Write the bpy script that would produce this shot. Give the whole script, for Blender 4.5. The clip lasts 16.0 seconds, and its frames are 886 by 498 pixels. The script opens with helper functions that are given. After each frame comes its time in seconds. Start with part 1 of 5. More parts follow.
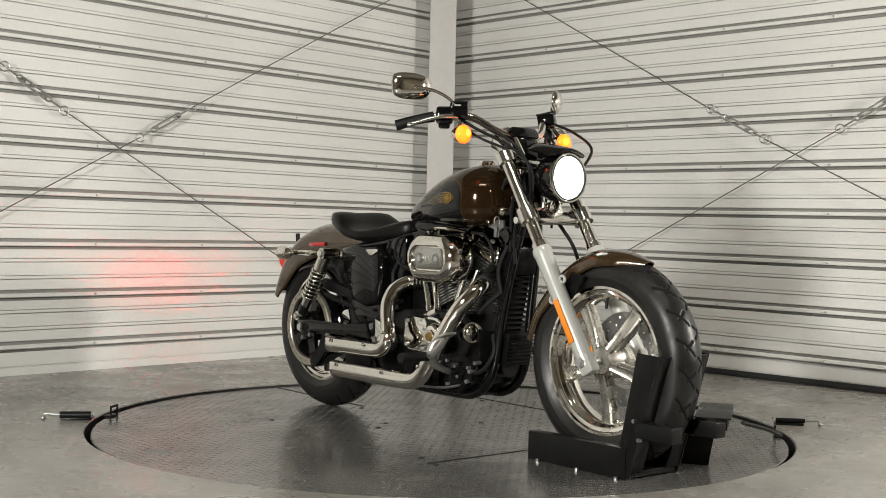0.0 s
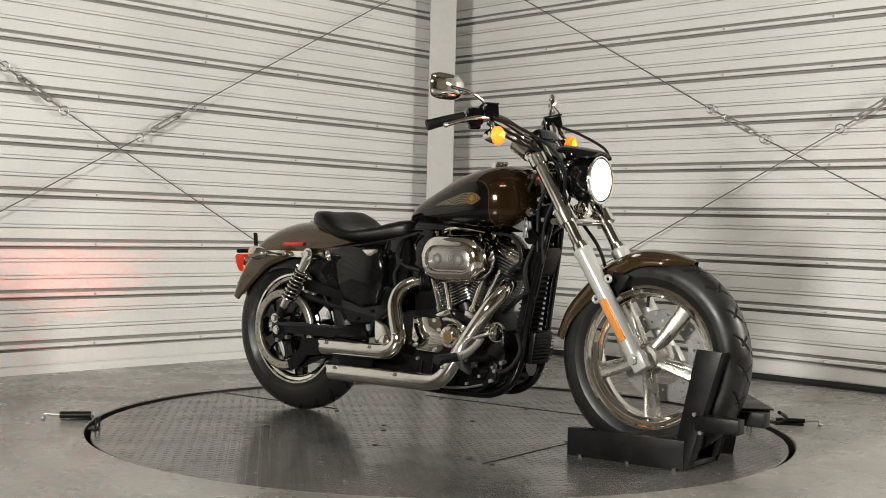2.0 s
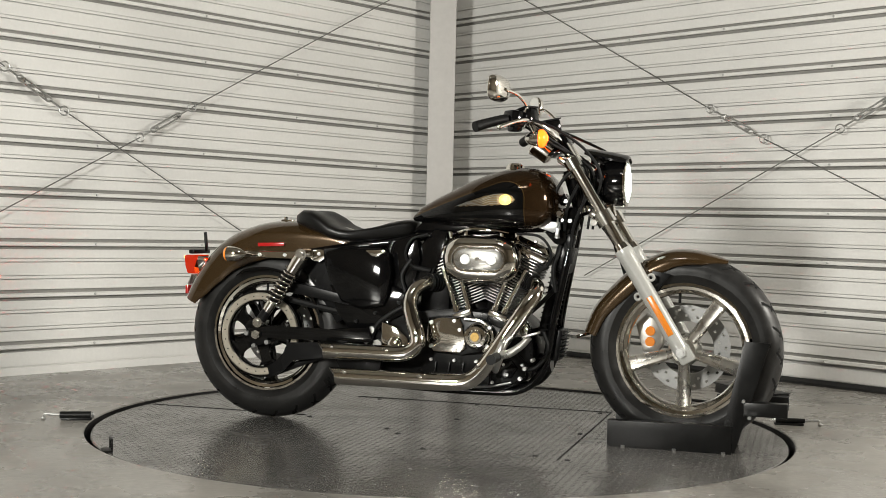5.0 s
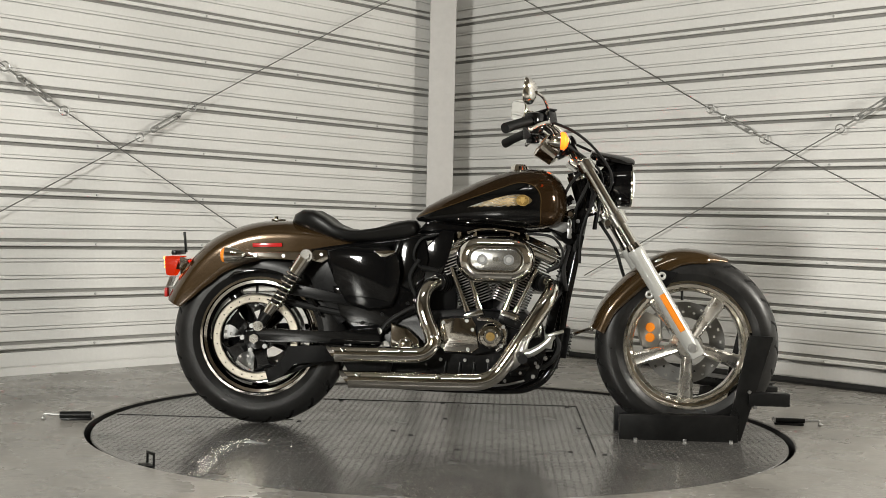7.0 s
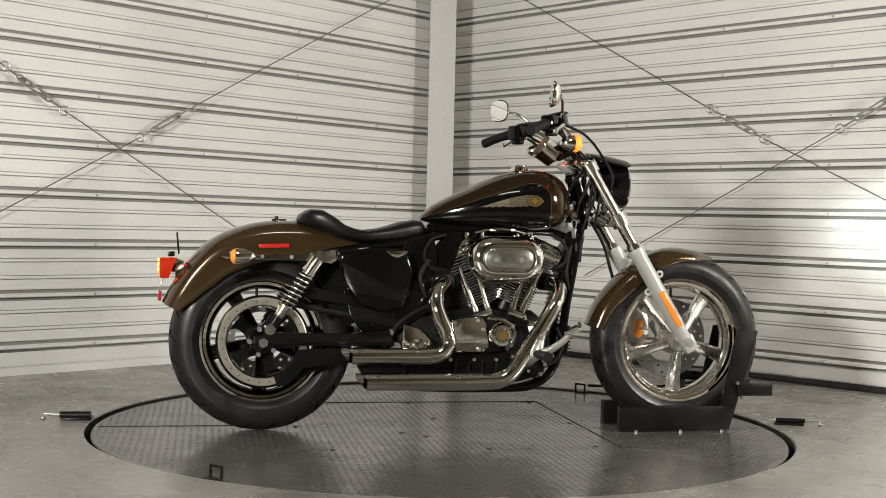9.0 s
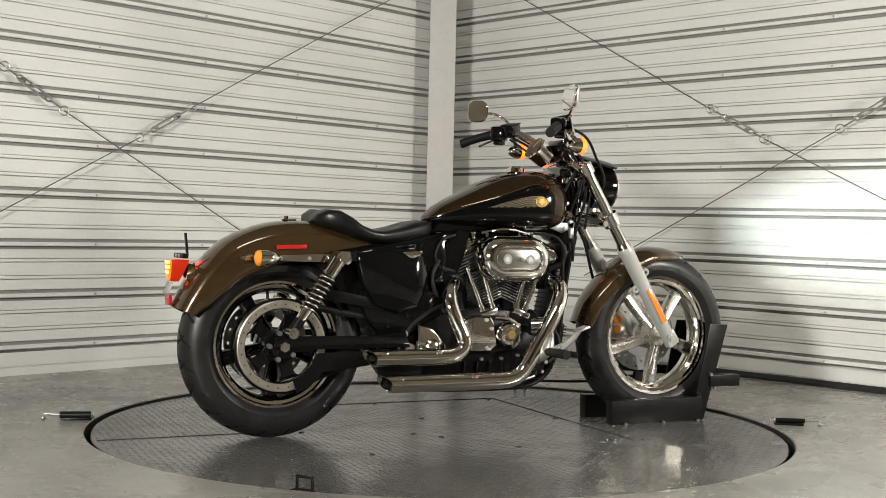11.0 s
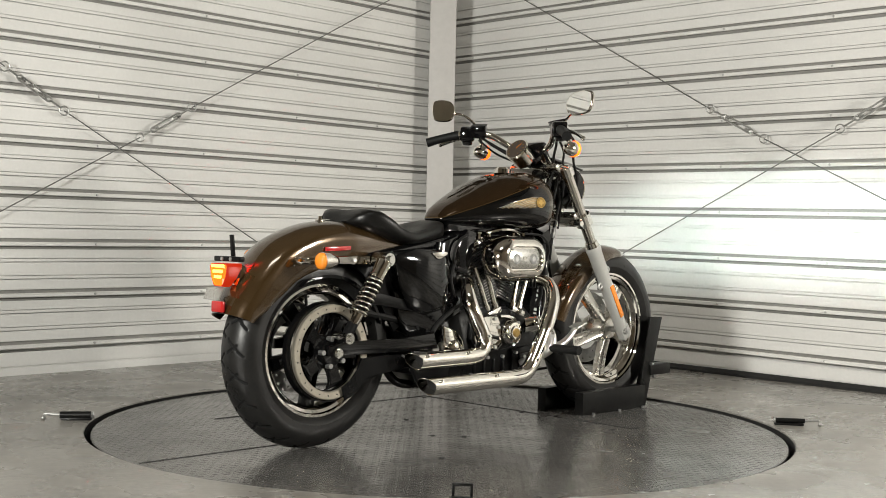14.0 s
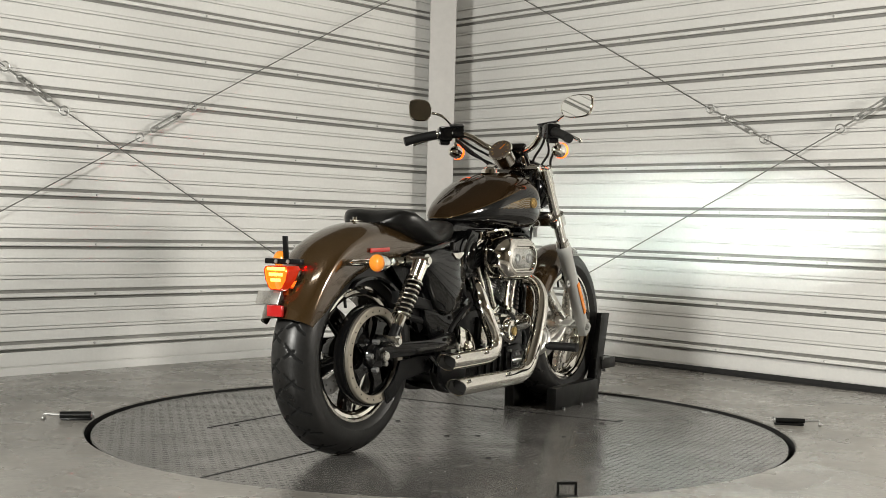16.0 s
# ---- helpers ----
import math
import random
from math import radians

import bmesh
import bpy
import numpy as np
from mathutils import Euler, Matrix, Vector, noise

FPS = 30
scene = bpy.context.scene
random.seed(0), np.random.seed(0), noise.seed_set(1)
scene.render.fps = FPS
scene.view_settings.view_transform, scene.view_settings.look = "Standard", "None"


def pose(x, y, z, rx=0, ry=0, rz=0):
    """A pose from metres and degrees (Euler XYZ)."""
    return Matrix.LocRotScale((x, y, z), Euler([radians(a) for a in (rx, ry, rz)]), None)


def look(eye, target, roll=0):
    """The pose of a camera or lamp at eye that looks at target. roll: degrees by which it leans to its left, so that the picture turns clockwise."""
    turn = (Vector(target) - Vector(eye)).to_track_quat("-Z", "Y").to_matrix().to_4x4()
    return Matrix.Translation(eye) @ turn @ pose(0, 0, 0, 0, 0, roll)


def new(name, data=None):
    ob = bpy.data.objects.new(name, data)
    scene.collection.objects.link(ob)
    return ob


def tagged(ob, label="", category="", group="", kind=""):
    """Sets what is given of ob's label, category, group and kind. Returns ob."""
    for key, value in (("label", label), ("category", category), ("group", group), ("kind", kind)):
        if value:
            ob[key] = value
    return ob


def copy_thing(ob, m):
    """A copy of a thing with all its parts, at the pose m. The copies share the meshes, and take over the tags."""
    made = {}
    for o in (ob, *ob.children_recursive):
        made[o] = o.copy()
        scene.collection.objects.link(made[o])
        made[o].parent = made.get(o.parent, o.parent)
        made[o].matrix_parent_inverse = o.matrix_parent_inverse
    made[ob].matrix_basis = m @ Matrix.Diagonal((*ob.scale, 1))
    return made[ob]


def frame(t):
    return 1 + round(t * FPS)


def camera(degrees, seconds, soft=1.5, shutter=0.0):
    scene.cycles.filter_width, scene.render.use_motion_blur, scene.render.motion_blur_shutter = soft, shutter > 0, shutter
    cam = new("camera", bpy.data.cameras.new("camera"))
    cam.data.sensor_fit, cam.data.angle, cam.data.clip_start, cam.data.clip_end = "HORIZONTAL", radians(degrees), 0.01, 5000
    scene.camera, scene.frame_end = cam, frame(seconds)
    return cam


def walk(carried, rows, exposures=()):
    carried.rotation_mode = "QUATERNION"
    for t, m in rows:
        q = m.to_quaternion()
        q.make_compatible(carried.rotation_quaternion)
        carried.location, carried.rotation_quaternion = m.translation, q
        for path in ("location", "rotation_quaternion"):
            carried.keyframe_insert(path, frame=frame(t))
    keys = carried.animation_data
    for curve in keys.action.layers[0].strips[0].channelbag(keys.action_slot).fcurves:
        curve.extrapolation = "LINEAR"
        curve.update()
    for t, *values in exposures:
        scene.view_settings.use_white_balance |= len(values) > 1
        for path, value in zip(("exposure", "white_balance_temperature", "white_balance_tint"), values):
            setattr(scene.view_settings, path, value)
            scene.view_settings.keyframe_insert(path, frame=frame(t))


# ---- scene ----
EYE = (0.0, -4.476, 0.7064)
cam = camera(39.58, 16.0, soft=0.75)
walk(cam, [(0, look(EYE, (-0.0031, -0.0765, 0.6381), 1.29)), (16, look(EYE, (-0.0031, -0.0765, 0.6381), 1.29))],
     exposures=[(0, 0.0), (16, 0.0)])

# ---------------- light ----------------
world = bpy.data.worlds.new("dim_hall")
scene.world = world
world.use_nodes = True
world.node_tree.nodes["Background"].inputs[0].default_value = (0.8, 0.9, 1.0, 1)
world.node_tree.nodes["Background"].inputs[1].default_value = 0.004


def area(name, eye, target, sx, sy, watts, colour, spread=180):
    d = bpy.data.lights.new(name, "AREA")
    d.shape, d.size, d.size_y, d.energy, d.color = "RECTANGLE", sx, sy, watts, colour
    d.spread = radians(spread)
    ob = new(name, d)
    ob.matrix_world = look(eye, target)
    return ob


WARM, NEUTRAL = (1.0, 0.955, 0.865), (1.0, 0.985, 0.915)
area("work_light_east", (3.15, -1.35, 1.45), (-0.9, 1.1, 0.8), 0.35, 0.45, 92, WARM)
area("work_light_west", (-2.05, -4.1, 1.55), (0.9, 1.1, 0.8), 0.5, 0.5, 154, NEUTRAL, 155)
area("ceiling_light_glow", (0.0, -2.6, 3.55), (0, -1.0, 0), 1.2, 0.3, 22, NEUTRAL)

# ---------------- materials ----------------


def mat(name, base, rough=0.5, metal=0.0, spec=0.5, coat=0.0, grain=0.0, scale=40.0, bump=0.0, stain=0.0, stain_scale=3.0,
        rough_var=0.0, emit=None, strength=0.0):
    """A surface with fine grain, larger stains, relief and uneven gloss."""
    m = bpy.data.materials.new(name)
    m.use_nodes = True
    nt = m.node_tree
    b = nt.nodes["Principled BSDF"]
    b.inputs["Base Color"].default_value = (*base, 1)
    b.inputs["Roughness"].default_value = rough
    b.inputs["Metallic"].default_value = metal
    b.inputs["Specular IOR Level"].default_value = spec
    b.inputs["Coat Weight"].default_value = coat
    b.inputs["Coat Roughness"].default_value = 0.04
    if emit:
        b.inputs["Emission Color"].default_value = (*emit, 1)
        b.inputs["Emission Strength"].default_value = strength
    co = nt.nodes.new("ShaderNodeTexCoord")

    def noise_tex(sc, detail=5.0):
        n = nt.nodes.new("ShaderNodeTexNoise")
        n.inputs["Scale"].default_value, n.inputs["Detail"].default_value = sc, detail
        nt.links.new(co.outputs["Object"], n.inputs["Vector"])
        return n
    if grain or stain:
        fine, big = noise_tex(scale), noise_tex(stain_scale, 6.0)
        col = None
        for n, amount in ((fine, grain), (big, stain)):
            if not amount:
                continue
            r = nt.nodes.new("ShaderNodeMapRange")
            r.inputs["From Min"].default_value, r.inputs["From Max"].default_value = 0.3, 0.7
            r.inputs["To Min"].default_value, r.inputs["To Max"].default_value = 1 - amount, 1 + amount * 0.6
            nt.links.new(n.outputs["Fac"], r.inputs["Value"])
            mx = nt.nodes.new("ShaderNodeMix")
            mx.data_type, mx.blend_type = "RGBA", "MULTIPLY"
            mx.inputs["Factor"].default_value = 1
            if col is None:
                mx.inputs["A"].default_value = (*base, 1)
            else:
                nt.links.new(col, mx.inputs["A"])
            nt.links.new(r.outputs["Result"], mx.inputs["B"])
            col = mx.outputs["Result"]
        nt.links.new(col, b.inputs["Base Color"])
    if rough_var:
        n = noise_tex(stain_scale * 2.3, 6.0)
        r = nt.nodes.new("ShaderNodeMapRange")
        r.inputs["From Min"].default_value, r.inputs["From Max"].default_value = 0.3, 0.7
        r.inputs["To Min"].default_value, r.inputs["To Max"].default_value = max(0.02, rough - rough_var), rough + rough_var
        nt.links.new(n.outputs["Fac"], r.inputs["Value"])
        nt.links.new(r.outputs["Result"], b.inputs["Roughness"])
    if bump:
        n = noise_tex(scale, 4.0)
        bp = nt.nodes.new("ShaderNodeBump")
        bp.inputs["Strength"].default_value, bp.inputs["Distance"].default_value = 0.6, bump
        nt.links.new(n.outputs["Fac"], bp.inputs["Height"])
        nt.links.new(bp.outputs["Normal"], b.inputs["Normal"])
    return m


JOINT_GREY = mat("grey_joint_strip", (0.27, 0.265, 0.25), 0.6, spec=0.3, grain=0.1, scale=80, stain=0.12, stain_scale=2)
WALL = mat("white_sheet_metal", (0.74, 0.735, 0.715), 0.42, spec=0.4, grain=0.03, scale=60, stain=0.07, stain_scale=1.3, rough_var=0.08, bump=0.0006)


def vary_pieces(m, amount):
    """Each piece a little lighter or darker than the next."""
    nt = m.node_tree
    b = nt.nodes["Principled BSDF"]
    link = b.inputs["Base Color"].links[0]
    info, r, mx = nt.nodes.new("ShaderNodeObjectInfo"), nt.nodes.new("ShaderNodeMapRange"), nt.nodes.new("ShaderNodeMix")
    r.inputs["To Min"].default_value, r.inputs["To Max"].default_value = 1 - amount, 1 + amount
    mx.data_type, mx.blend_type = "RGBA", "MULTIPLY"
    mx.inputs["Factor"].default_value = 1
    nt.links.new(info.outputs["Random"], r.inputs["Value"])
    nt.links.new(link.from_socket, mx.inputs["A"])
    nt.links.new(r.outputs["Result"], mx.inputs["B"])
    nt.links.new(mx.outputs["Result"], b.inputs["Base Color"])


vary_pieces(WALL, 0.035)
POST = mat("white_post_paint", (0.53, 0.515, 0.50), 0.5, grain=0.04, scale=30, stain=0.05, stain_scale=2)
CONCRETE = mat("sealed_grey_concrete", (0.255, 0.243, 0.221), 0.27, spec=0.6, grain=0.14, scale=45, stain=0.4, stain_scale=1.7, rough_var=0.12, bump=0.0015)
PLATE = mat("worn_steel_plate", (0.122, 0.118, 0.112), 0.22, metal=0.3, spec=0.7, grain=0.15, scale=60, stain=0.3, stain_scale=2.4, rough_var=0.07, bump=0.0003)
DARK = mat("dark_gap", (0.01, 0.01, 0.01), 0.8, grain=0.2)
CEIL = mat("ceiling_panel", (0.12, 0.108, 0.088), 0.7, grain=0.05, scale=10)
BACKWALL = mat("tan_rear_wall", (0.27, 0.225, 0.165), 0.6, grain=0.08, scale=8, stain=0.2)
STEEL = mat("galvanised_steel", (0.55, 0.55, 0.54), 0.35, metal=0.9, grain=0.15, scale=120, rough_var=0.1)
CABLE = mat("steel_cable", (0.2, 0.2, 0.195), 0.5, metal=0.7, grain=0.2, scale=300)
CHROME = mat("chrome", (0.80, 0.77, 0.715), 0.045, metal=1.0, grain=0.02, scale=20, rough_var=0.015)
ALU = mat("cast_aluminium", (0.62, 0.61, 0.58), 0.28, metal=0.9, grain=0.06, scale=90, bump=0.0002, rough_var=0.06)
POLISHED = mat("polished_aluminium", (0.78, 0.77, 0.73), 0.14, metal=1.0, grain=0.05, scale=60, rough_var=0.05)
BRUSHED = mat("satin_silver_plate", (0.52, 0.515, 0.49), 0.26, metal=1.0, grain=0.06, scale=150)
SILVERPAINT = mat("silver_fork_paint", (0.40, 0.40, 0.38), 0.32, metal=0.15, coat=0.4, grain=0.03, scale=80)
BLACKPAINT = mat("gloss_black_paint", (0.003, 0.003, 0.0032), 0.07, spec=0.3, coat=0.15, grain=0.1, scale=50)
BLACKMETAL = mat("black_powder_coat", (0.005, 0.005, 0.0052), 0.32, spec=0.14, grain=0.2, scale=150, bump=0.0002, rough_var=0.08)
ENGINEBLACK = mat("wrinkle_black_engine", (0.005, 0.005, 0.005), 0.34, spec=0.16, grain=0.3, scale=200, bump=0.0004, rough_var=0.1)
FIN = mat("machined_fin_edge", (0.42, 0.42, 0.41), 0.25, metal=1.0, grain=0.1, scale=200)
GROOVE = mat("tyre_groove", (0.006, 0.006, 0.006), 0.8, spec=0.2, grain=0.1)
RUBBER = mat("tyre_rubber", (0.0125, 0.0122, 0.0118), 0.38, spec=0.36, grain=0.25, scale=90, stain=0.3, stain_scale=7, bump=0.0006, rough_var=0.12)
GRIP = mat("black_rubber_grip", (0.007, 0.007, 0.007), 0.55, spec=0.2, grain=0.2, scale=120, bump=0.0004)
LEATHER = mat("black_leather", (0.006, 0.0058, 0.0055), 0.36, spec=0.22, grain=0.25, scale=240, bump=0.0005, rough_var=0.08)
BRONZE = mat("bronze_metallic_paint", (0.060, 0.0345, 0.0130), 0.19, metal=0.5, coat=1.0, grain=0.25, scale=900, stain=0.05)
CAST = mat("polished_cast_wheel", (0.66, 0.635, 0.585), 0.27, metal=0.95, grain=0.08, scale=70, rough_var=0.08, stain=0.1, stain_scale=9)
FORKCHROME = mat("hard_chrome_tube", (0.70, 0.67, 0.62), 0.13, metal=1.0, grain=0.04, scale=60, rough_var=0.04)
MEDAL = mat("dark_gold_medallion", (0.20, 0.125, 0.035), 0.35, metal=0.9, grain=0.3, scale=120)
GOLD = mat("gold_emblem", (0.33, 0.22, 0.075), 0.4, metal=0.9, grain=0.15, scale=200)
DISCM = mat("brake_disc_steel", (0.30, 0.30, 0.295), 0.38, metal=0.9, grain=0.08, scale=200)
WING = mat("bronze_wing_emblem", (0.135, 0.098, 0.05), 0.44, metal=0.8, grain=0.25, scale=160)
ORANGE = mat("orange_reflector", (0.75, 0.22, 0.015), 0.25, coat=0.6, grain=0.1, scale=300)
AMBER = mat("amber_lens", (0.8, 0.25, 0.02), 0.15, coat=0.8, grain=0.05, scale=200)
AMBERLIT = mat("lit_amber_lens", (0.9, 0.35, 0.03), 0.2, grain=0.05, emit=(1.0, 0.060, 0.0015), strength=3.6)
AMBERHOT = mat("amber_bulb_glow", (0.9, 0.4, 0.05), 0.2, grain=0.05, emit=(1.0, 0.060, 0.0020), strength=16.0)
REDLIT = mat("lit_tail_lens", (0.14, 0.005, 0.003), 0.2, grain=0.05, emit=(1.0, 0.045, 0.004), strength=0.42)
REDHOT = mat("lit_tail_bulb", (0.9, 0.3, 0.05), 0.2, grain=0.05, emit=(1.0, 0.0006, 0.00006), strength=42000.0)
TAILGLOW = mat("tail_lamp_segment", (0.5, 0.1, 0.02), 0.3, emit=(1.0, 0.50, 0.06), strength=5.5)
RED = mat("red_reflector", (0.42, 0.012, 0.012), 0.2, coat=0.6, grain=0.1, scale=200)
BULB = mat("lamp_bulb", (1, 1, 1), 0.5, emit=(0.86, 1.0, 0.94), strength=115000.0)
CHOCKM = mat("black_chock_paint", (0.0065, 0.0065, 0.0063), 0.36, spec=0.2, grain=0.3, scale=60, stain=0.3, stain_scale=6, bump=0.0004, rough_var=0.1)
PALE = mat("pale_worn_steel", (0.42, 0.385, 0.32), 0.36, metal=0.8, grain=0.1, scale=150, stain=0.12, stain_scale=20)
MIRROR = mat("mirror_glass", (0.88, 0.88, 0.86), 0.01, metal=1.0)
CALIPER = mat("brake_caliper", (0.5, 0.48, 0.44), 0.3, metal=0.8, grain=0.1)
DIAL = mat("dial_face", (0.05, 0.035, 0.025), 0.4, grain=0.1)


def lens_mat(name, clear, emit, strength):
    m = bpy.data.materials.new(name)
    m.use_nodes = True
    nt = m.node_tree
    out = nt.nodes["Material Output"]
    nt.nodes.remove(nt.nodes["Principled BSDF"])
    tr, em, mx = nt.nodes.new("ShaderNodeBsdfTransparent"), nt.nodes.new("ShaderNodeEmission"), nt.nodes.new("ShaderNodeMixShader")
    em.inputs["Color"].default_value, em.inputs["Strength"].default_value = (*emit, 1), strength
    mx.inputs[0].default_value = 1 - clear
    nt.links.new(tr.outputs[0], mx.inputs[1])
    nt.links.new(em.outputs[0], mx.inputs[2])
    nt.links.new(mx.outputs[0], out.inputs["Surface"])
    return m


TAILLENS = lens_mat("lit_tail_glass", 0.5, (1.0, 0.15, 0.010), 4.2)
HEADLENS = lens_mat("lit_headlamp_lens", 0.7, (0.86, 1.0, 0.90), 12.0)


def tank_paint():
    """Bronze paint with a black side panel, edged by a fine gold line."""
    m = mat("two_tone_tank_paint", (0.125, 0.068, 0.026), 0.22, metal=0.65, spec=0.3, coat=0.25)
    m.node_tree.nodes["Principled BSDF"].inputs["Roughness"].default_value = 0.09
    nt = m.node_tree
    b = nt.nodes["Principled BSDF"]
    co = nt.nodes.new("ShaderNodeTexCoord")
    sp = nt.nodes.new("ShaderNodeSeparateXYZ")
    nt.links.new(co.outputs["Object"], sp.inputs[0])

    def op(kind, a, c=0.0):
        n = nt.nodes.new("ShaderNodeMath")
        n.operation = kind
        for i, v in enumerate((a, c)):
            if isinstance(v, float):
                n.inputs[i].default_value = v
            else:
                nt.links.new(v, n.inputs[i])
        return n.outputs[0]
    x, z = sp.outputs[0], sp.outputs[2]
    v = op("SUBTRACT", op("SUBTRACT", z, 0.750), op("MULTIPLY", op("ADD", x, 0.09), 0.36))
    u = op("DIVIDE", op("MAXIMUM", op("SUBTRACT", x, 0.235), 0.0), 0.105)
    w = op("DIVIDE", op("MAXIMUM", op("ADD", v, 0.09), 0.0), 0.09)
    r = op("SQRT", op("ADD", op("POWER", u, 2.0), op("POWER", w, 2.0)))
    inside = op("LESS_THAN", r, 1.0)
    line = op("LESS_THAN", op("ABSOLUTE", op("SUBTRACT", r, 1.02)), 0.012)
    n = nt.nodes.new("ShaderNodeTexNoise")
    n.inputs["Scale"].default_value = 900
    nt.links.new(co.outputs["Object"], n.inputs["Vector"])
    fl = nt.nodes.new("ShaderNodeMix")
    fl.data_type = "RGBA"
    fl.inputs["A"].default_value, fl.inputs["B"].default_value = (0.021, 0.0118, 0.0050, 1), (0.056, 0.031, 0.0130, 1)
    nt.links.new(n.outputs["Fac"], fl.inputs["Factor"])
    m1, m2 = nt.nodes.new("ShaderNodeMix"), nt.nodes.new("ShaderNodeMix")
    for k, fac, prev, col in ((m1, inside, fl, (0.0025, 0.0025, 0.0025, 1)), (m2, line, m1, (0.11, 0.07, 0.028, 1))):
        k.data_type = "RGBA"
        nt.links.new(fac, k.inputs["Factor"])
        nt.links.new(prev.outputs["Result"], k.inputs["A"])
        k.inputs["B"].default_value = col
    nt.links.new(m2.outputs["Result"], b.inputs["Base Color"])
    nt.links.new(op("MULTIPLY", op("SUBTRACT", 1.0, inside), 0.65), b.inputs["Metallic"])
    return m


TANK = tank_paint()

from mathutils.bvhtree import BVHTree

# ---------------- mesh helpers ----------------


def part(name, bm, material, parent=None, label="", smooth=35):
    me = bpy.data.meshes.new(name)
    bmesh.ops.recalc_face_normals(bm, faces=bm.faces)
    bm.to_mesh(me)
    bm.free()
    me.materials.append(material)
    if smooth:
        me.polygons.foreach_set("use_smooth", [True] * len(me.polygons))
        me.set_sharp_from_angle(angle=radians(smooth))
    ob = new(name, me)
    if parent:
        ob.parent = parent
    if label:
        tagged(ob, label)
    return ob


def thing(name, label, category, group="", kind=""):
    return tagged(new(name), label, category, group, kind)


def box(bm, c, size, rot=None, bevel=0.0):
    m = Matrix.Translation(c) @ (rot.to_4x4() if rot else Matrix.Identity(4)) @ Matrix.Diagonal((*size, 1))
    g = bmesh.ops.create_cube(bm, size=1, matrix=m)
    if bevel:
        es = list({e for v in g["verts"] for e in v.link_edges})
        bmesh.ops.bevel(bm, geom=es, offset=bevel, segments=2, affect="EDGES", profile=0.5)


def ry(deg):
    return Euler((0, radians(deg), 0)).to_matrix()


def rod(bm, a, b, r, r2=None, seg=20):
    a, b = Vector(a), Vector(b)
    d = b - a
    m = Matrix.Translation((a + b) / 2) @ d.to_track_quat("Z", "Y").to_matrix().to_4x4()
    bmesh.ops.create_cone(bm, cap_ends=True, segments=seg, radius1=r, radius2=r if r2 is None else r2, depth=d.length, matrix=m)


def ball(bm, c, size, u=20, v=12, rot=None):
    m = Matrix.Translation(c) @ (rot.to_4x4() if rot else Matrix.Identity(4)) @ Matrix.Diagonal((*size, 1))
    bmesh.ops.create_uvsphere(bm, u_segments=u, v_segments=v, radius=1, matrix=m)


def spline(pts, n=8):
    """A smooth line through the points."""
    p = [Vector(q) for q in pts]
    p = [2 * p[0] - p[1]] + p + [2 * p[-1] - p[-2]]
    out = []
    for i in range(1, len(p) - 2):
        a, b, c, d = p[i - 1:i + 3]
        for k in range(n):
            t = k / n
            out.append(0.5 * (2 * b + (c - a) * t + (2 * a - 5 * b + 4 * c - d) * t * t + (3 * b - a - 3 * c + d) * t ** 3))
    return out + [p[-2]]


def loft(bm, rings, caps=True, closed=True):
    rows = [[bm.verts.new(v) for v in r] for r in rings]
    n = len(rows[0])
    for a, b in zip(rows, rows[1:]):
        for i in range(n if closed else n - 1):
            bm.faces.new((a[i], a[(i + 1) % n], b[(i + 1) % n], b[i]))
    if caps and closed:
        bm.faces.new(rows[0])
        bm.faces.new(rows[-1][::-1])
    return rows


def tube(bm, pts, r, seg=14, n=8, smooth=True, caps=True):
    """A round tube along a line; r is one radius or one for each given point."""
    line = spline(pts, n) if smooth else [Vector(q) for q in pts]
    rs = [r] * len(line) if isinstance(r, (int, float)) else list(np.interp(np.linspace(0, len(r) - 1, len(line)), range(len(r)), r))
    up, rings = None, []
    for i, q in enumerate(line):
        d = (line[min(i + 1, len(line) - 1)] - line[max(i - 1, 0)]).normalized()
        if up is None:
            up = d.orthogonal().normalized()
        up = (up - d * up.dot(d)).normalized()
        s = d.cross(up)
        rings.append([q + (up * math.cos(a) + s * math.sin(a)) * rs[i] for a in (2 * math.pi * k / seg for k in range(seg))])
    loft(bm, rings, caps)


def lathe(bm, prof, c, seg=64, closed=True):
    """Turns (radius, y) pairs about an axis along y through c."""
    rings = [[Vector((c[0] + r * math.sin(a), c[1] + y, c[2] + r * math.cos(a))) for r, y in prof] for a in (2 * math.pi * k / seg for k in range(seg))]
    rows = [[bm.verts.new(v) for v in r] for r in rings]
    n = len(prof)
    for i in range(seg):
        a, b = rows[i], rows[(i + 1) % seg]
        for j in range(n if closed else n - 1):
            bm.faces.new((a[j], a[(j + 1) % n], b[(j + 1) % n], b[j]))


def ring(bm, c, axis, big, small, seg=24, sub=8):
    q = Vector(axis).to_track_quat("Z", "Y")
    rows = []
    for i in range(seg):
        a = 2 * math.pi * i / seg
        e = Vector((math.cos(a), math.sin(a), 0))
        rows.append([bm.verts.new(Vector(c) + q @ (e * (big + small * math.cos(b)) + Vector((0, 0, small * math.sin(b))))) for b in (2 * math.pi * k / sub for k in range(sub))])
    for i in range(seg):
        a, b = rows[i], rows[(i + 1) % seg]
        for j in range(sub):
            bm.faces.new((a[j], a[(j + 1) % sub], b[(j + 1) % sub], b[j]))


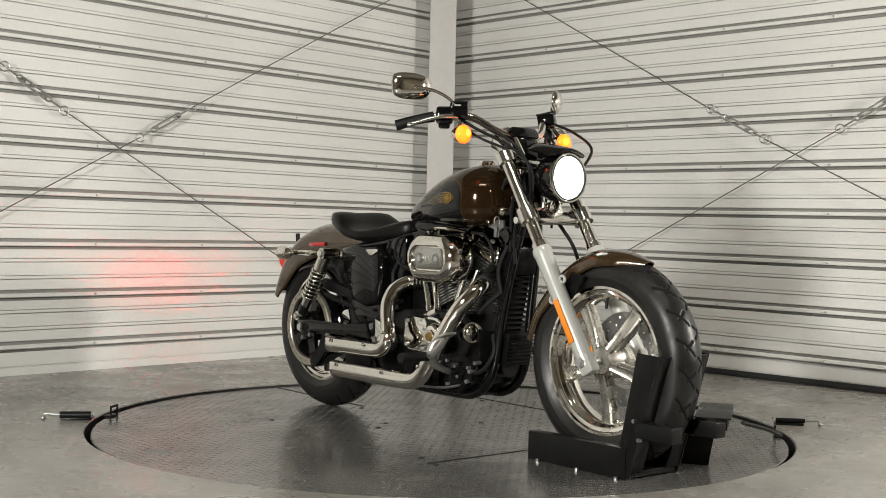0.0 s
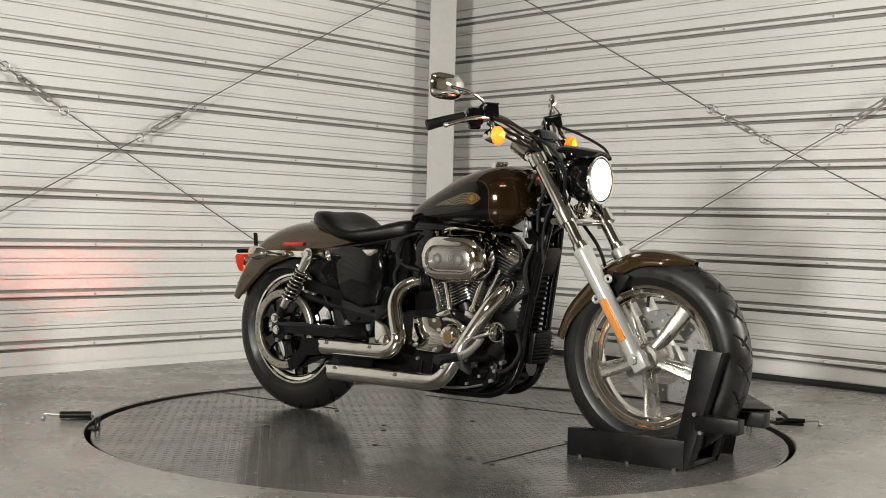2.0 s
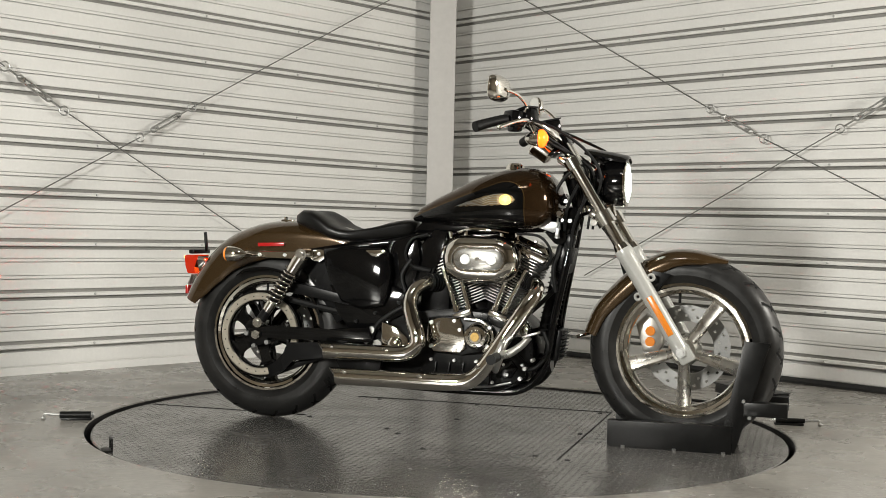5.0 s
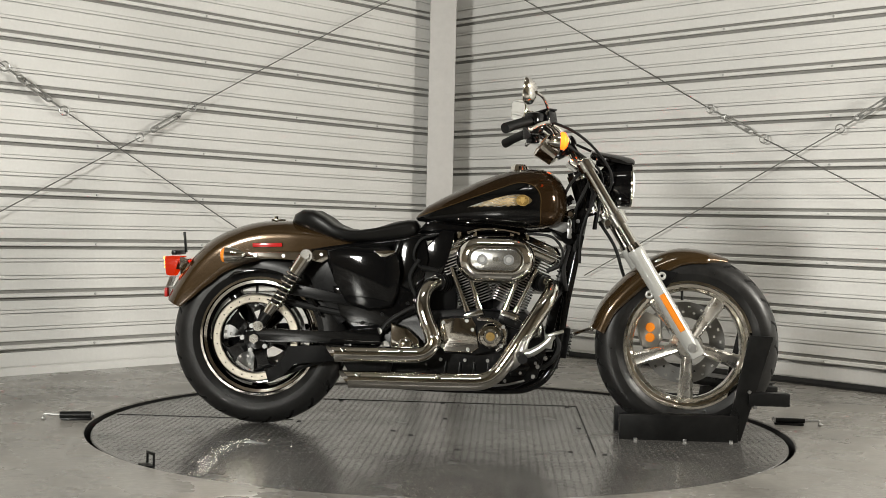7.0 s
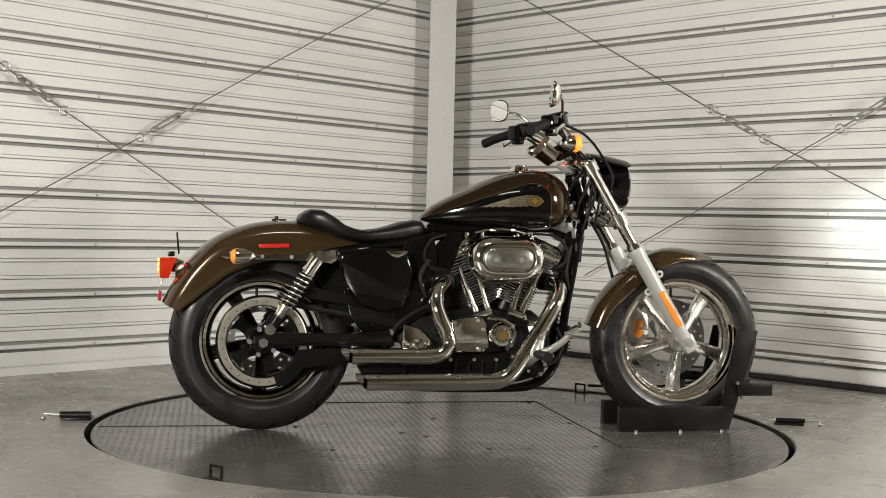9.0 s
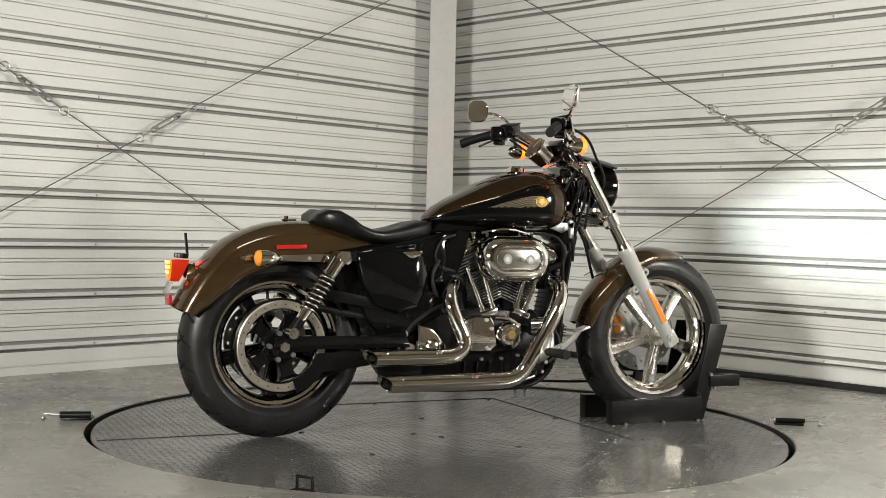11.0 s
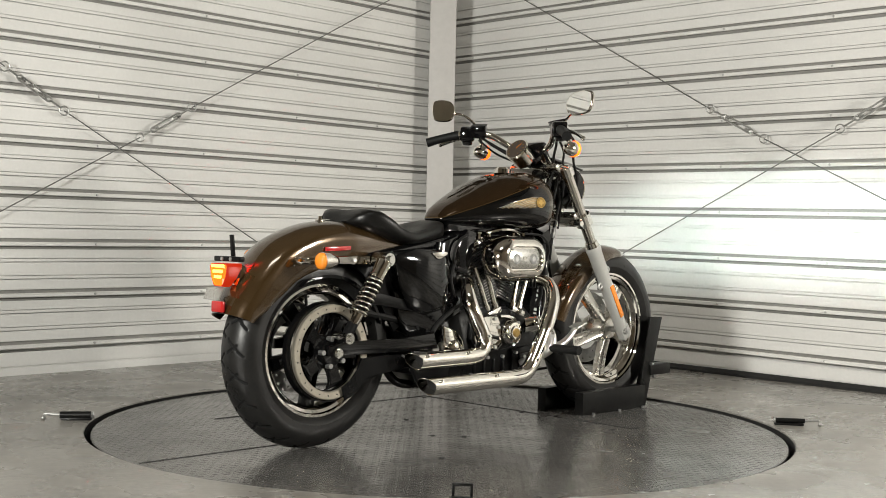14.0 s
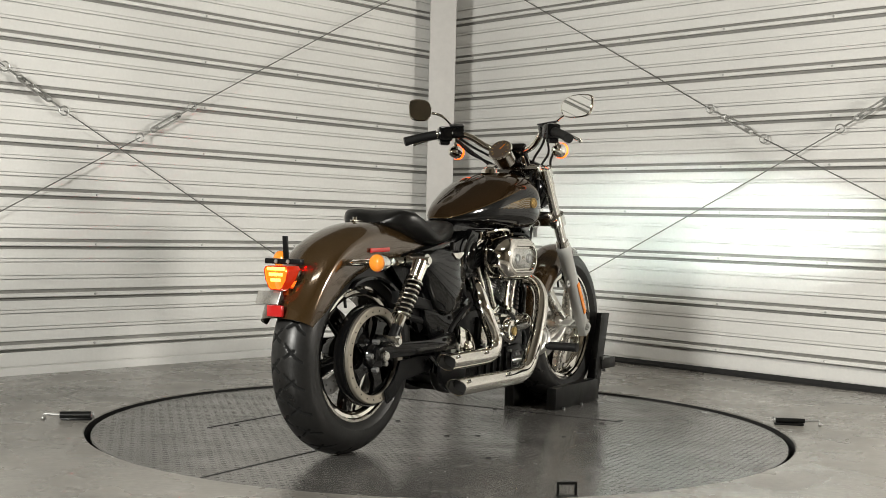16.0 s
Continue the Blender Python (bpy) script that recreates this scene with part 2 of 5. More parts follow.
def slab(bm, outline, y0, y1, bevel=0.0):
    """A plate with the given (x, z) outline between two y."""
    a = [bm.verts.new((x, y0, z)) for x, z in outline]
    b = [bm.verts.new((x, y1, z)) for x, z in outline]
    n = len(a)
    fs = [bm.faces.new(a), bm.faces.new(b[::-1])] + [bm.faces.new((a[i], b[i], b[(i + 1) % n], a[(i + 1) % n])) for i in range(n)]
    if bevel:
        es = [e for f in fs[:2] for e in f.edges]
        bmesh.ops.bevel(bm, geom=es, offset=bevel, segments=2, affect="EDGES", profile=0.5)


def B():
    return bmesh.new()


# ---------------- the hall ----------------
CORNER = Vector((0.084, 3.276, 0))
ALONG_W = Vector((-math.cos(radians(47)), -math.sin(radians(47)), 0))
ALONG_E = Vector((math.cos(radians(47)), -math.sin(radians(47)), 0))
PERIOD, FIRST, WALL_TOP, LENGTH = 0.2345, 0.124, 3.75, 7.0


def panel_profile():
    """(depth, z) of one ribbed sheet, from the hook under its screwed band to the lip of the next joint."""
    pts = [(-0.048, -0.022), (-0.048, 0.010), (0.010, 0.0025), (0.014, 0.005), (0.014, 0.018), (0.011, 0.021), (-0.004, 0.0215), (-0.046, 0.014), (-0.046, 0.046),
           (-0.004, 0.046), (-0.003, 0.0365), (0, 0.0385)]
    for k in (1, 2):
        g = PERIOD * k / 3
        pts += [(0, g + 0.0045), (-0.002, g + 0.0055), (-0.003, g - 0.001), (-0.014, g - 0.001), (-0.014, g + 0.011), (0.003, g + 0.009), (0.004, g + 0.0105),
                (0.004, g + 0.021), (0.003, g + 0.022), (-0.012, g + 0.020), (-0.012, g + 0.031), (-0.002, g + 0.031), (-0.001, g + 0.0245), (0, g + 0.0255)]
    e = PERIOD
    return pts + [(0, e - 0.016), (-0.003, e - 0.013), (-0.004, e - 0.0225), (-0.056, e - 0.0225), (-0.056, -0.022)]


def ribbed_wall(name, along, start, label, sink, fall):
    """sink and fall: how far the sheets hang under their level at the corner, and more for each metre along."""
    inward = Vector((-along.y, along.x, 0))
    if inward.dot(Vector((0, -1, 0))) < 0:
        inward = -inward

    def sheet(bm, prof):
        loft(bm, [[CORNER + along * s + inward * d + Vector((0, 0, z - sink - fall * s)) for d, z in prof] for s in np.linspace(start, LENGTH, 8)])
    bm = B()
    sheet(bm, [(-0.057, 0.0), (-0.057, WALL_TOP), (-0.10, WALL_TOP), (-0.10, 0.0)])
    ob = tagged(part(name, bm, WALL, smooth=0), label, kind="structure")
    bm = B()
    f = FIRST
    sheet(bm, [(0, 0.0), (0, 0.041), (-0.008, 0.042), (-0.008, 0.047), (0, 0.048), (0, f - 0.016), (-0.003, f - 0.013), (-0.004, f - 0.0225), (-0.056, f - 0.0225), (-0.056, 0.0)])
    part("panel", bm, WALL, ob, smooth=0)
    bm = B()
    sheet(bm, panel_profile())
    first = part("panel", bm, WALL, ob, smooth=0)
    first.location.z = FIRST
    for k in range(1, 15):
        o = first.copy()
        scene.collection.objects.link(o)
        o.location.z = FIRST + PERIOD * k
    # grey strips inside the joint recesses, darker than the sheets
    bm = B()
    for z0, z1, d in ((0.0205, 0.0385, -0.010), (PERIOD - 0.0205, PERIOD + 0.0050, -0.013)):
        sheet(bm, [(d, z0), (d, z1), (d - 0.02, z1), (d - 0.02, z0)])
    first = part("joint_seal", bm, JOINT_GREY, ob, "grey strip in the sheet joints", smooth=0)
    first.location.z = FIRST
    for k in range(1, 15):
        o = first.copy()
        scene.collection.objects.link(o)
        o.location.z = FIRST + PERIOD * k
    bm = B()
    rod(bm, (0, 0, 0), inward * 0.005, 0.006, 0.004, 8)
    first = part("screw", bm, STEEL, ob)
    first.location = CORNER + along * 0.12 + inward * 0.014 + Vector((0, 0, FIRST + 0.012 - sink))
    for row in range(8):
        for k in range(1 if row == 0 else 0, 7):
            o = first.copy()
            scene.collection.objects.link(o)
            o.location = CORNER + along * (0.12 + 0.612 * k) + inward * 0.014 + Vector((0, 0, FIRST + 0.012 - sink - fall * (0.12 + 0.612 * k) + PERIOD * row))
    return ob, inward


wall_w, IN_W = ribbed_wall("wall_west", ALONG_W, 0.075, "white ribbed sheet metal wall with screwed ribs", 0.004, 0.0004)
wall_e, IN_E = ribbed_wall("wall_east", ALONG_E, -0.11, "white ribbed sheet metal wall with screwed ribs", 0.0, 0.0060)


def plain_wall(name, a, b, label):
    d = (b - a).normalized()
    n = Vector((-d.y, d.x, 0))
    if n.dot(Vector((0, 0.5, 0)) - a) > 0:
        n = -n
    bm = B()
    loft(bm, [[a + Vector((0, 0, 0)), a + n * 0.1, a + n * 0.1 + Vector((0, 0, WALL_TOP)), a + Vector((0, 0, WALL_TOP))],
              [b + Vector((0, 0, 0)), b + n * 0.1, b + n * 0.1 + Vector((0, 0, WALL_TOP)), b + Vector((0, 0, WALL_TOP))]])
    tagged(part(name, bm, BACKWALL, smooth=0), label, kind="structure")


END_W, END_E = CORNER + ALONG_W * LENGTH, CORNER + ALONG_E * LENGTH
REAR = CORNER + (ALONG_W + ALONG_E) * LENGTH
# unseen walls and ceiling, added and toned to warm the chrome's reflections
plain_wall("wall_south_west", END_W, REAR, "unseen plain wall, tan for warm reflections")
plain_wall("wall_south_east", END_E, REAR, "unseen plain wall, tan for warm reflections")
bm = B()
box(bm, (0, -1.8, WALL_TOP + 0.05), (12, 12, 0.1))
tagged(part("ceiling", bm, CEIL, smooth=0), "unseen ceiling, tan for warm reflections", kind="structure")

# corner post, in front of the two walls
bm = B()
box(bm, (-0.034, 2.93, WALL_TOP / 2), (0.155, 0.155, WALL_TOP - 0.004), bevel=0.004)
tagged(part("corner_post", bm, POST), "white painted square steel post in the wall corner", "post", kind="structure")

# added strip, out of sight behind the post, closes the wall corner
bm = B()
box(bm, (0.016, 3.285, WALL_TOP / 2), (0.022, 0.17, WALL_TOP - 0.01), bevel=0.002)
tagged(part("trim", bm, WALL), "unseen white filler strip behind the post", kind="structure")

# dark seal strip between the east wall and the floor
bm = B()
loft(bm, [[CORNER + ALONG_E * s + IN_E * d + Vector((0, 0, z)) for d, z in ((0.001, 0.001), (0.035, 0.001), (0.035, 0.012), (0.012, 0.028), (0.001, 0.028))] for s in (0.05, LENGTH - 0.1)])
tagged(part("baseboard", bm, DARK, smooth=0), "dark rubber seal strip along the wall foot", kind="structure")

# floor with a round pit for the turntable
HOLE, DISC, DROP = 1.246, 1.226, 0.010
bm = B()
seg = 160
circle = [Vector((math.cos(2 * math.pi * k / seg), math.sin(2 * math.pi * k / seg), 0)) for k in range(seg)]
rings = [[c * HOLE + Vector((0, 0, -0.12)) for c in circle], [c * HOLE + Vector((0, 0, -0.004)) for c in circle], [c * (HOLE + 0.004) for c in circle],
         [c * 1.6 for c in circle], [c * 2.4 for c in circle], [c * 4.5 for c in circle], [c * 9 + Vector((0, -2, 0)) for c in circle]]
loft(bm, rings, caps=False)
tagged(part("floor", bm, CONCRETE), "grey sealed concrete floor with stains around the turntable", kind="structure")
bm = B()
bmesh.ops.create_circle(bm, cap_ends=True, segments=64, radius=1.4, matrix=Matrix.Translation((0, 0, -0.12)))
# black ring over the concrete pit wall paints the gap's shade
rim_ = [[c * (HOLE - 0.0015) + Vector((0, 0, z)) for c in circle] for z in (-0.119, -0.004)]
loft(bm, rim_, caps=False)
tagged(part("turntable_pit", bm, DARK), "dark pit floor and ring that blacken the turntable gap", kind="structure")

# ---------------- wall bracing ----------------


def brace(along, inward, group, ends, ring_at):
    """A wire brace over the wall between two (s, z) points, with a turnbuckle between rings."""
    def at(s, z, d=0.06):
        return CORNER + along * s + inward * d + Vector((0, 0, z))
    top = thing("cable_brace", "thin steel cable brace with turnbuckle and rings across the wall", "cable", group)
    (s0, z0), (s1, z1) = ends
    (a0, b0), (a1, b1) = ring_at
    bm = B()
    rod(bm, at(s0, z0), at(a0, b0), 0.0030, seg=8)
    part("cable", bm, CABLE, top)
    bm = B()
    rod(bm, at(a1, b1), at(s1, z1), 0.0030, seg=8)
    part("cable", bm, CABLE, top)
    for s, z in ring_at:
        bm = B()
        ring(bm, at(s, z, 0.06), inward + along * 0.25, 0.021, 0.0036)
        part("ring", bm, STEEL, top, "bright steel ring")
    p, q = at(a0, b0), at(a1, b1)
    d = (q - p).normalized()
    side = d.cross(inward).normalized()
    bm = B()
    for k in (-1, 1):
        rod(bm, p.lerp(q, 0.26) + side * 0.011 * k, p.lerp(q, 0.76) + side * 0.011 * k, 0.005, seg=8)
    for t in (0.26, 0.76):
        ball(bm, p.lerp(q, t), (0.014, 0.014, 0.014), 10, 8)
    rod(bm, p.lerp(q, 0.06), p.lerp(q, 0.36), 0.005, seg=8)
    rod(bm, p.lerp(q, 0.66), p.lerp(q, 0.95), 0.005, seg=8)
    part("turnbuckle", bm, STEEL, top)
    return top


brace(ALONG_W, IN_W, "west wall braces", ((0.55, 2.121), (3.55, 0.492)), ((2.067, 1.293), (2.366, 1.122)))
brace(ALONG_W, IN_W, "west wall braces", ((1.40, 0.496), (3.7, 1.756)), ((2.773, 1.216), (3.068, 1.388)))
brace(ALONG_E, IN_E, "east wall braces", ((0.40, 2.175), (3.4, 0.641)), ((1.915, 1.355), (2.235, 1.191)))
brace(ALONG_E, IN_E, "east wall braces", ((1.10, 0.468), (3.6, 1.727)), ((2.643, 1.222), (2.96, 1.389)))

# ---------------- turntable ----------------
turntable = thing("turntable", "round steel tread plate turntable set in the floor", "turntable")
bm = B()
prof = [(0.001, -0.035), (DISC, -0.035), (DISC, -0.003), (DISC - 0.003, 0.0), (0.001, 0.0)]
rows_ = [[bm.verts.new((r * math.cos(2 * math.pi * k / 128), r * math.sin(2 * math.pi * k / 128), z - DROP)) for r, z in prof] for k in range(128)]
for i in range(128):
    for j in range(4):
        bm.faces.new((rows_[i][j], rows_[i][j + 1], rows_[(i + 1) % 128][j + 1], rows_[(i + 1) % 128][j]))
bmesh.ops.remove_doubles(bm, verts=bm.verts, dist=0.0005)
part("disc", bm, PLATE, turntable)
# raised tread lugs
verts, faces = [], []
STEP = 0.024
for i in range(-52, 53):
    for j in range(-52, 53):
        x, y = i * STEP, j * STEP
        if math.hypot(x, y) > DISC - 0.02:
            continue
        a = radians(45 if (i + j) % 2 else -45)
        ux, uy = math.cos(a), math.sin(a)
        k = len(verts)
        for (l, w, h) in ((-0.0105, 0, 0), (0, -0.0035, 0), (0.0105, 0, 0), (0, 0.0035, 0), (-0.004, 0, 0.0007), (0.004, 0, 0.0007)):
            verts.append((x + ux * l - uy * w, y + uy * l + ux * w, h - DROP))
        faces += [(k, k + 1, k + 5, k + 4), (k + 1, k + 2, k + 5), (k + 2, k + 3, k + 4, k + 5), (k + 3, k, k + 4)]
me = bpy.data.meshes.new("tread")
me.from_pydata(verts, [], faces)
me.materials.append(PLATE)
tread = new("tread", me)
tread.parent = turntable
tagged(tread, "small raised tread lugs", kind="stuff")
# seams between the plates, a hatch and bolt holes
for a, b in (((-0.55, 0.625), (0.53, 0.625)), ((0.53, 0.625), (0.53, -0.48)), ((-1.21, 0.055), (-0.55, 0.055))):
    a, b = Vector((*a, -DROP + 0.001)), Vector((*b, -DROP + 0.001))
    bm = B()
    d = (b - a)
    box(bm, (a + b) / 2, (d.length, 0.004, 0.002), rot=Euler((0, 0, math.atan2(d.y, d.x))).to_matrix())
    part("seam", bm, DARK, turntable)
bm = B()
rod(bm, (0, 0, -0.001), (0, 0, 0.001), 0.009, seg=10)
bolt = part("bolt", bm, DARK, turntable)
bolt.location = (0.49, 0.585, -DROP + 0.001)
for x, y in ((0.01, 0.189), (0.507, 0.05), (0.45, -0.44), (-0.16, -0.126), (-0.44, 0.585), (0.56, -0.47), (-0.436, -0.445), (-0.09, -0.21), (-0.02, 0.60), (0.08, -0.46), (-0.52, 0.02)):
    o = bolt.copy()
    scene.collection.objects.link(o)
    o.location = (x, y, -DROP + 0.001)

# two folding lift handles on the rim
handle = thing("lift_handle", "small black steel lift handle on the turntable rim", "handle", "turntable handles")
bm = B()
box(bm, (0, -0.012, 0.004 - DROP), (0.060, 0.030, 0.006), bevel=0.001)
part("foot_plate", bm, CHOCKM, handle)
bm = B()
box(bm, (-0.0245, 0, 0.021 - DROP), (0.007, 0.006, 0.032), bevel=0.001)
box(bm, (0.0245, 0, 0.021 - DROP), (0.007, 0.006, 0.032), bevel=0.001)
box(bm, (0, 0, 0.039 - DROP), (0.056, 0.006, 0.008), bevel=0.001)
part("loop", bm, CHOCKM, handle)
handle_far = copy_thing(handle, Matrix.Identity(4))


def floor_latch(m, label, body, thick):
    latch = thing("floor_latch", label, "latch", "floor latches")
    bm = B()
    rod(bm, (-0.07, 0, 0.022), (0.06, 0, 0.022), thick, seg=14)
    box(bm, (0.0, 0, 0.006), (0.13, 0.03, 0.01), bevel=0.002)
    part("barrel", bm, body, latch)
    bm = B()
    tube(bm, [(-0.07, 0, 0.022), (-0.13, 0, 0.026), (-0.135, 0, 0.012), (-0.137, 0, 0.004)], 0.006, seg=8)
    ball(bm, (-0.139, 0, 0.008), (0.011, 0.011, 0.008), 10, 8)
    part("bolt_rod", bm, STEEL, latch)
    bm = B()
    ring(bm, (0.068, 0, 0.024), (1, 0.3, 0), 0.011, 0.003, 14, 6)
    part("ring", bm, STEEL, latch)
    latch.matrix_basis = m @ Matrix.Diagonal((0.82, 0.82, 0.82, 1))
    return latch


floor_latch(pose(-1.295, -0.10, 0, 0, 0, 10), "black spring latch lying on the concrete floor", CHOCKM, 0.016)
floor_latch(pose(1.315, 0.155, 0, 0, 0, 172), "dark steel spring latch lying on the concrete floor", CHOCKM, 0.011)

# ---------------- wheel chock ----------------
chock = thing("wheel_chock", "black steel wheel chock holding the front wheel", "wheel chock")
for s, yo in ((-1, -0.122), (1, 0.112)):
    bm = B()
    slab(bm, [(0.635, 0.0 - DROP), (1.045, 0.0 - DROP), (1.045, 0.083), (0.635, 0.078)], min(yo, yo - s * 0.042), max(yo, yo - s * 0.042), 0.002)
    part("base_rail", bm, CHOCKM, chock)
    bm = B()
    slab(bm, [(1.000, -0.006), (1.055, -0.006), (1.160, 0.360), (1.078, 0.364), (1.020, 0.09)], yo - s * 0.007 - 0.003, yo - s * 0.007 + 0.003, 0.001)
    box(bm, (1.105, yo - s * 0.036, 0.185), (0.007, 0.055, 0.36), rot=ry(16.4), bevel=0.001)
    part("upright", bm, CHOCKM, chock)
    bm = B()
    box(bm, (1.15, yo - s * 0.02, 0.142), (0.14, 0.045, 0.045), bevel=0.002)
    part("forward_arm", bm, CHOCKM, chock)
    for x, z in ((1.08, 0.168), (1.10, 0.115)):
        bm = B()
        rod(bm, (x, yo - s * 0.003, z), (x, yo + s * 0.009, z), 0.0065, seg=6)
        part("bolt", bm, DISCM, chock)
    for x in (0.69, 0.86, 1.02):
        bm = B()
        rod(bm, (x, yo + s * 0.010, -DROP), (x, yo + s * 0.010, 0.008 - DROP), 0.007, seg=6)
        part("bolt", bm, DISCM, chock)
bm = B()
box(bm, (1.02, 0.0, 0.004), (0.06, 0.22, 0.018), bevel=0.002)
part("cross_beam", bm, CHOCKM, chock)
turn = Euler((0, 0, radians(126))).to_matrix()
bm = B()
box(bm, (1.085, 0.235, 0.152), (0.32, 0.085, 0.032), rot=turn, bevel=0.002)
box(bm, (1.085, 0.235, 0.171), (0.33, 0.105, 0.005), rot=turn, bevel=0.001)
part("outrigger", bm, CHOCKM, chock)
bm = B()
a = [(-0.05, -DROP), (0.05, -DROP), (0.075, 0.14), (-0.015, 0.14)]
loft(bm, [[Vector((0.985 + u * 0.81 + o * 0.588, 0.255 + u * 0.588 - o * 0.81, z)) for u, z in a] for o in (-0.005, 0.005)])
part("outrigger_foot", bm, CHOCKM, chock)
bm = B()
tube(bm, [(1.215, 0.20, 0.155), (1.16, 0.40, 0.11), (1.02, 0.66, 0.05), (0.83, 0.88, 0.03)], 0.006, seg=8)
part("tie_cord", bm, GRIP, chock)

# ---------------- motorcycle ----------------
bike = thing("motorcycle", "bronze and black cruiser motorcycle with chrome engine and exhausts, strapped upright", "motorcycle")
RW, FW = (-0.652, 0.0, 0.310), (0.876, 0.0, 0.318)


def tyre(c, outer, rim, width):
    """Tyre with a round tread and slanted grooves cut into it."""
    bm = B()
    hw = width / 2
    prof = []
    for k in range(61):
        a = -100 + 200 * k / 60
        r0 = outer - hw * 0.92
        prof.append((r0 + hw * 0.92 * math.cos(radians(a)) if abs(a) <= 90 else r0 - 0.012, hw * math.sin(radians(a))))
    prof = [(rim - 0.004, -hw * 0.62), (rim + 0.012, -hw * 0.86)] + prof[1:-1] + [(rim + 0.012, hw * 0.86), (rim - 0.004, hw * 0.62)]
    seg, n = 640, len(prof)
    cut = set()
    rows = []
    for i in range(seg):
        a = 2 * math.pi * i / seg
        row = []
        for j, (r, y) in enumerate(prof):
            t = abs(y) / hw
            if 0.10 < t < 0.80 and 8 < j < n - 9:
                ph = (i / seg * 22 + (t - 0.1) * 0.9 + (0.5 if y > 0 else 0)) % 1.0
                ph2 = (i / seg * 22 - (t - 0.1) * 0.6 + (0.5 if y > 0 else 0) + 0.45) % 1.0
                if ph < 0.075 or (ph2 < 0.07 and t < 0.5):
                    r -= 0.003
                    cut.add((i, j))
            row.append(bm.verts.new((c[0] + r * math.sin(a), c[1] + y, c[2] + r * math.cos(a))))
        rows.append(row)
    for i in range(seg):
        a, b = rows[i], rows[(i + 1) % seg]
        for j in range(n):
            f = bm.faces.new((a[j], a[(j + 1) % n], b[(j + 1) % n], b[j]))
            # faces touching a groove get the darker material, painting in its shade
            if any(q in cut for q in ((i, j), (i, j + 1), ((i + 1) % seg, j), ((i + 1) % seg, j + 1))):
                f.material_index = 1
    return bm


def rim_profile(r, hw):
    half = [(r + 0.008, -hw), (r + 0.006, -hw - 0.005), (r - 0.002, -hw - 0.005), (r - 0.006, -hw + 0.002), (r - 0.016, -hw + 0.004), (r - 0.020, -hw + 0.012), (r - 0.027, -hw + 0.016), (r - 0.032, -0.02)]
    return half + [(a, -b) for a, b in reversed(half)] + [(r - 0.008, hw * 0.6), (r - 0.020, 0), (r - 0.008, -hw * 0.6)]


def spoke(bm, c, ang, r0, r1, w0, w1, y0, y1, thick):
    """A tapered cast spoke from radius r0 at y0 to r1 at y1."""
    e = Vector((math.sin(ang), 0, math.cos(ang)))
    s = Vector((math.cos(ang), 0, -math.sin(ang)))
    rings = []
    for k in range(6):
        t = k / 5
        r, w, y = r0 + (r1 - r0) * t, w0 + (w1 - w0) * t, y0 + (y1 - y0) * math.sin(t * math.pi / 2)
        base = Vector(c) + e * r + Vector((0, y, 0))
        h = thick * (1 - 0.35 * t)
        rings.append([base + s * a * w + Vector((0, b * h, 0)) for a, b in ((-1, -0.35), (-0.86, -0.80), (-0.62, -1.0), (-0.30, -0.86), (0.30, -0.86), (0.62, -1.0), (0.86, -0.80), (1, -0.35), (1, 0.8), (-1, 0.8))])
    loft(bm, rings)


def wheel(name, c, outer, rimr, width, spoke_mat, a0, hub_r):
    w = new(name)
    w.parent = bike
    part("tyre", tyre(c, outer, rimr, width), RUBBER, w, "black tyre with slanted tread grooves", smooth=40).data.materials.append(GROOVE)
    bm = B()
    lathe(bm, rim_profile(rimr, width * 0.36), c, 96)
    part("rim", bm, CHROME, w, "polished chrome rim")
    for k in range(5):
        bm = B()
        spoke(bm, c, radians(a0 + 72 * k), hub_r * 0.75, rimr - 0.028, 0.017, 0.027, -0.034, -0.008, 0.022)
        part("spoke", bm, spoke_mat, w)
    bm = B()
    lathe(bm, [(0.012, -0.062), (hub_r * 0.7, -0.060), (hub_r * 0.8, -0.045), (hub_r, -0.02), (hub_r, 0.03), (hub_r * 0.7, 0.06), (0.012, 0.06)], c, 40)
    part("hub", bm, spoke_mat, w)
    bm = B()
    rod(bm, (c[0] - 0.02, -0.01, c[2] + rimr - 0.03), (c[0] - 0.02, -0.014, c[2] + rimr - 0.065), 0.005, seg=8)
    part("valve", bm, GRIP, w)
    return w


def disc(parent, c, y, r, hole, n=18):
    """A brake disc: three rings joined by bridges, which leave two rows of open holes."""
    bm = B()
    w = r - hole
    bands = (hole, hole + w * 0.28, hole + w * 0.42, hole + w * 0.66, hole + w * 0.80, r)
    for lo, hi in ((bands[0], bands[1]), (bands[2], bands[3]), (bands[4], bands[5])):
        lathe(bm, [(hi, y - 0.003), (hi, y + 0.003), (lo, y + 0.003), (lo, y - 0.003)], c, 72)
    for lo, hi, turn in ((bands[1], bands[2], 0.0), (bands[3], bands[4], 0.5)):
        for k in range(n):
            arc = [2 * math.pi * (k + turn + q) / n for q in (0.0, 0.26, 0.52, 0.78)]
            slab(bm, [(c[0] + lo * math.sin(a), c[2] + lo * math.cos(a)) for a in arc] + [(c[0] + hi * math.sin(a), c[2] + hi * math.cos(a)) for a in reversed(arc)], y - 0.0029, y + 0.0029)
    return part("brake_disc", bm, DISCM, parent, "drilled steel brake disc")


front = wheel("front_wheel", FW, 0.325, 0.222, 0.128, CAST, 36, 0.056)
disc(front, FW, 0.062, 0.148, 0.092)
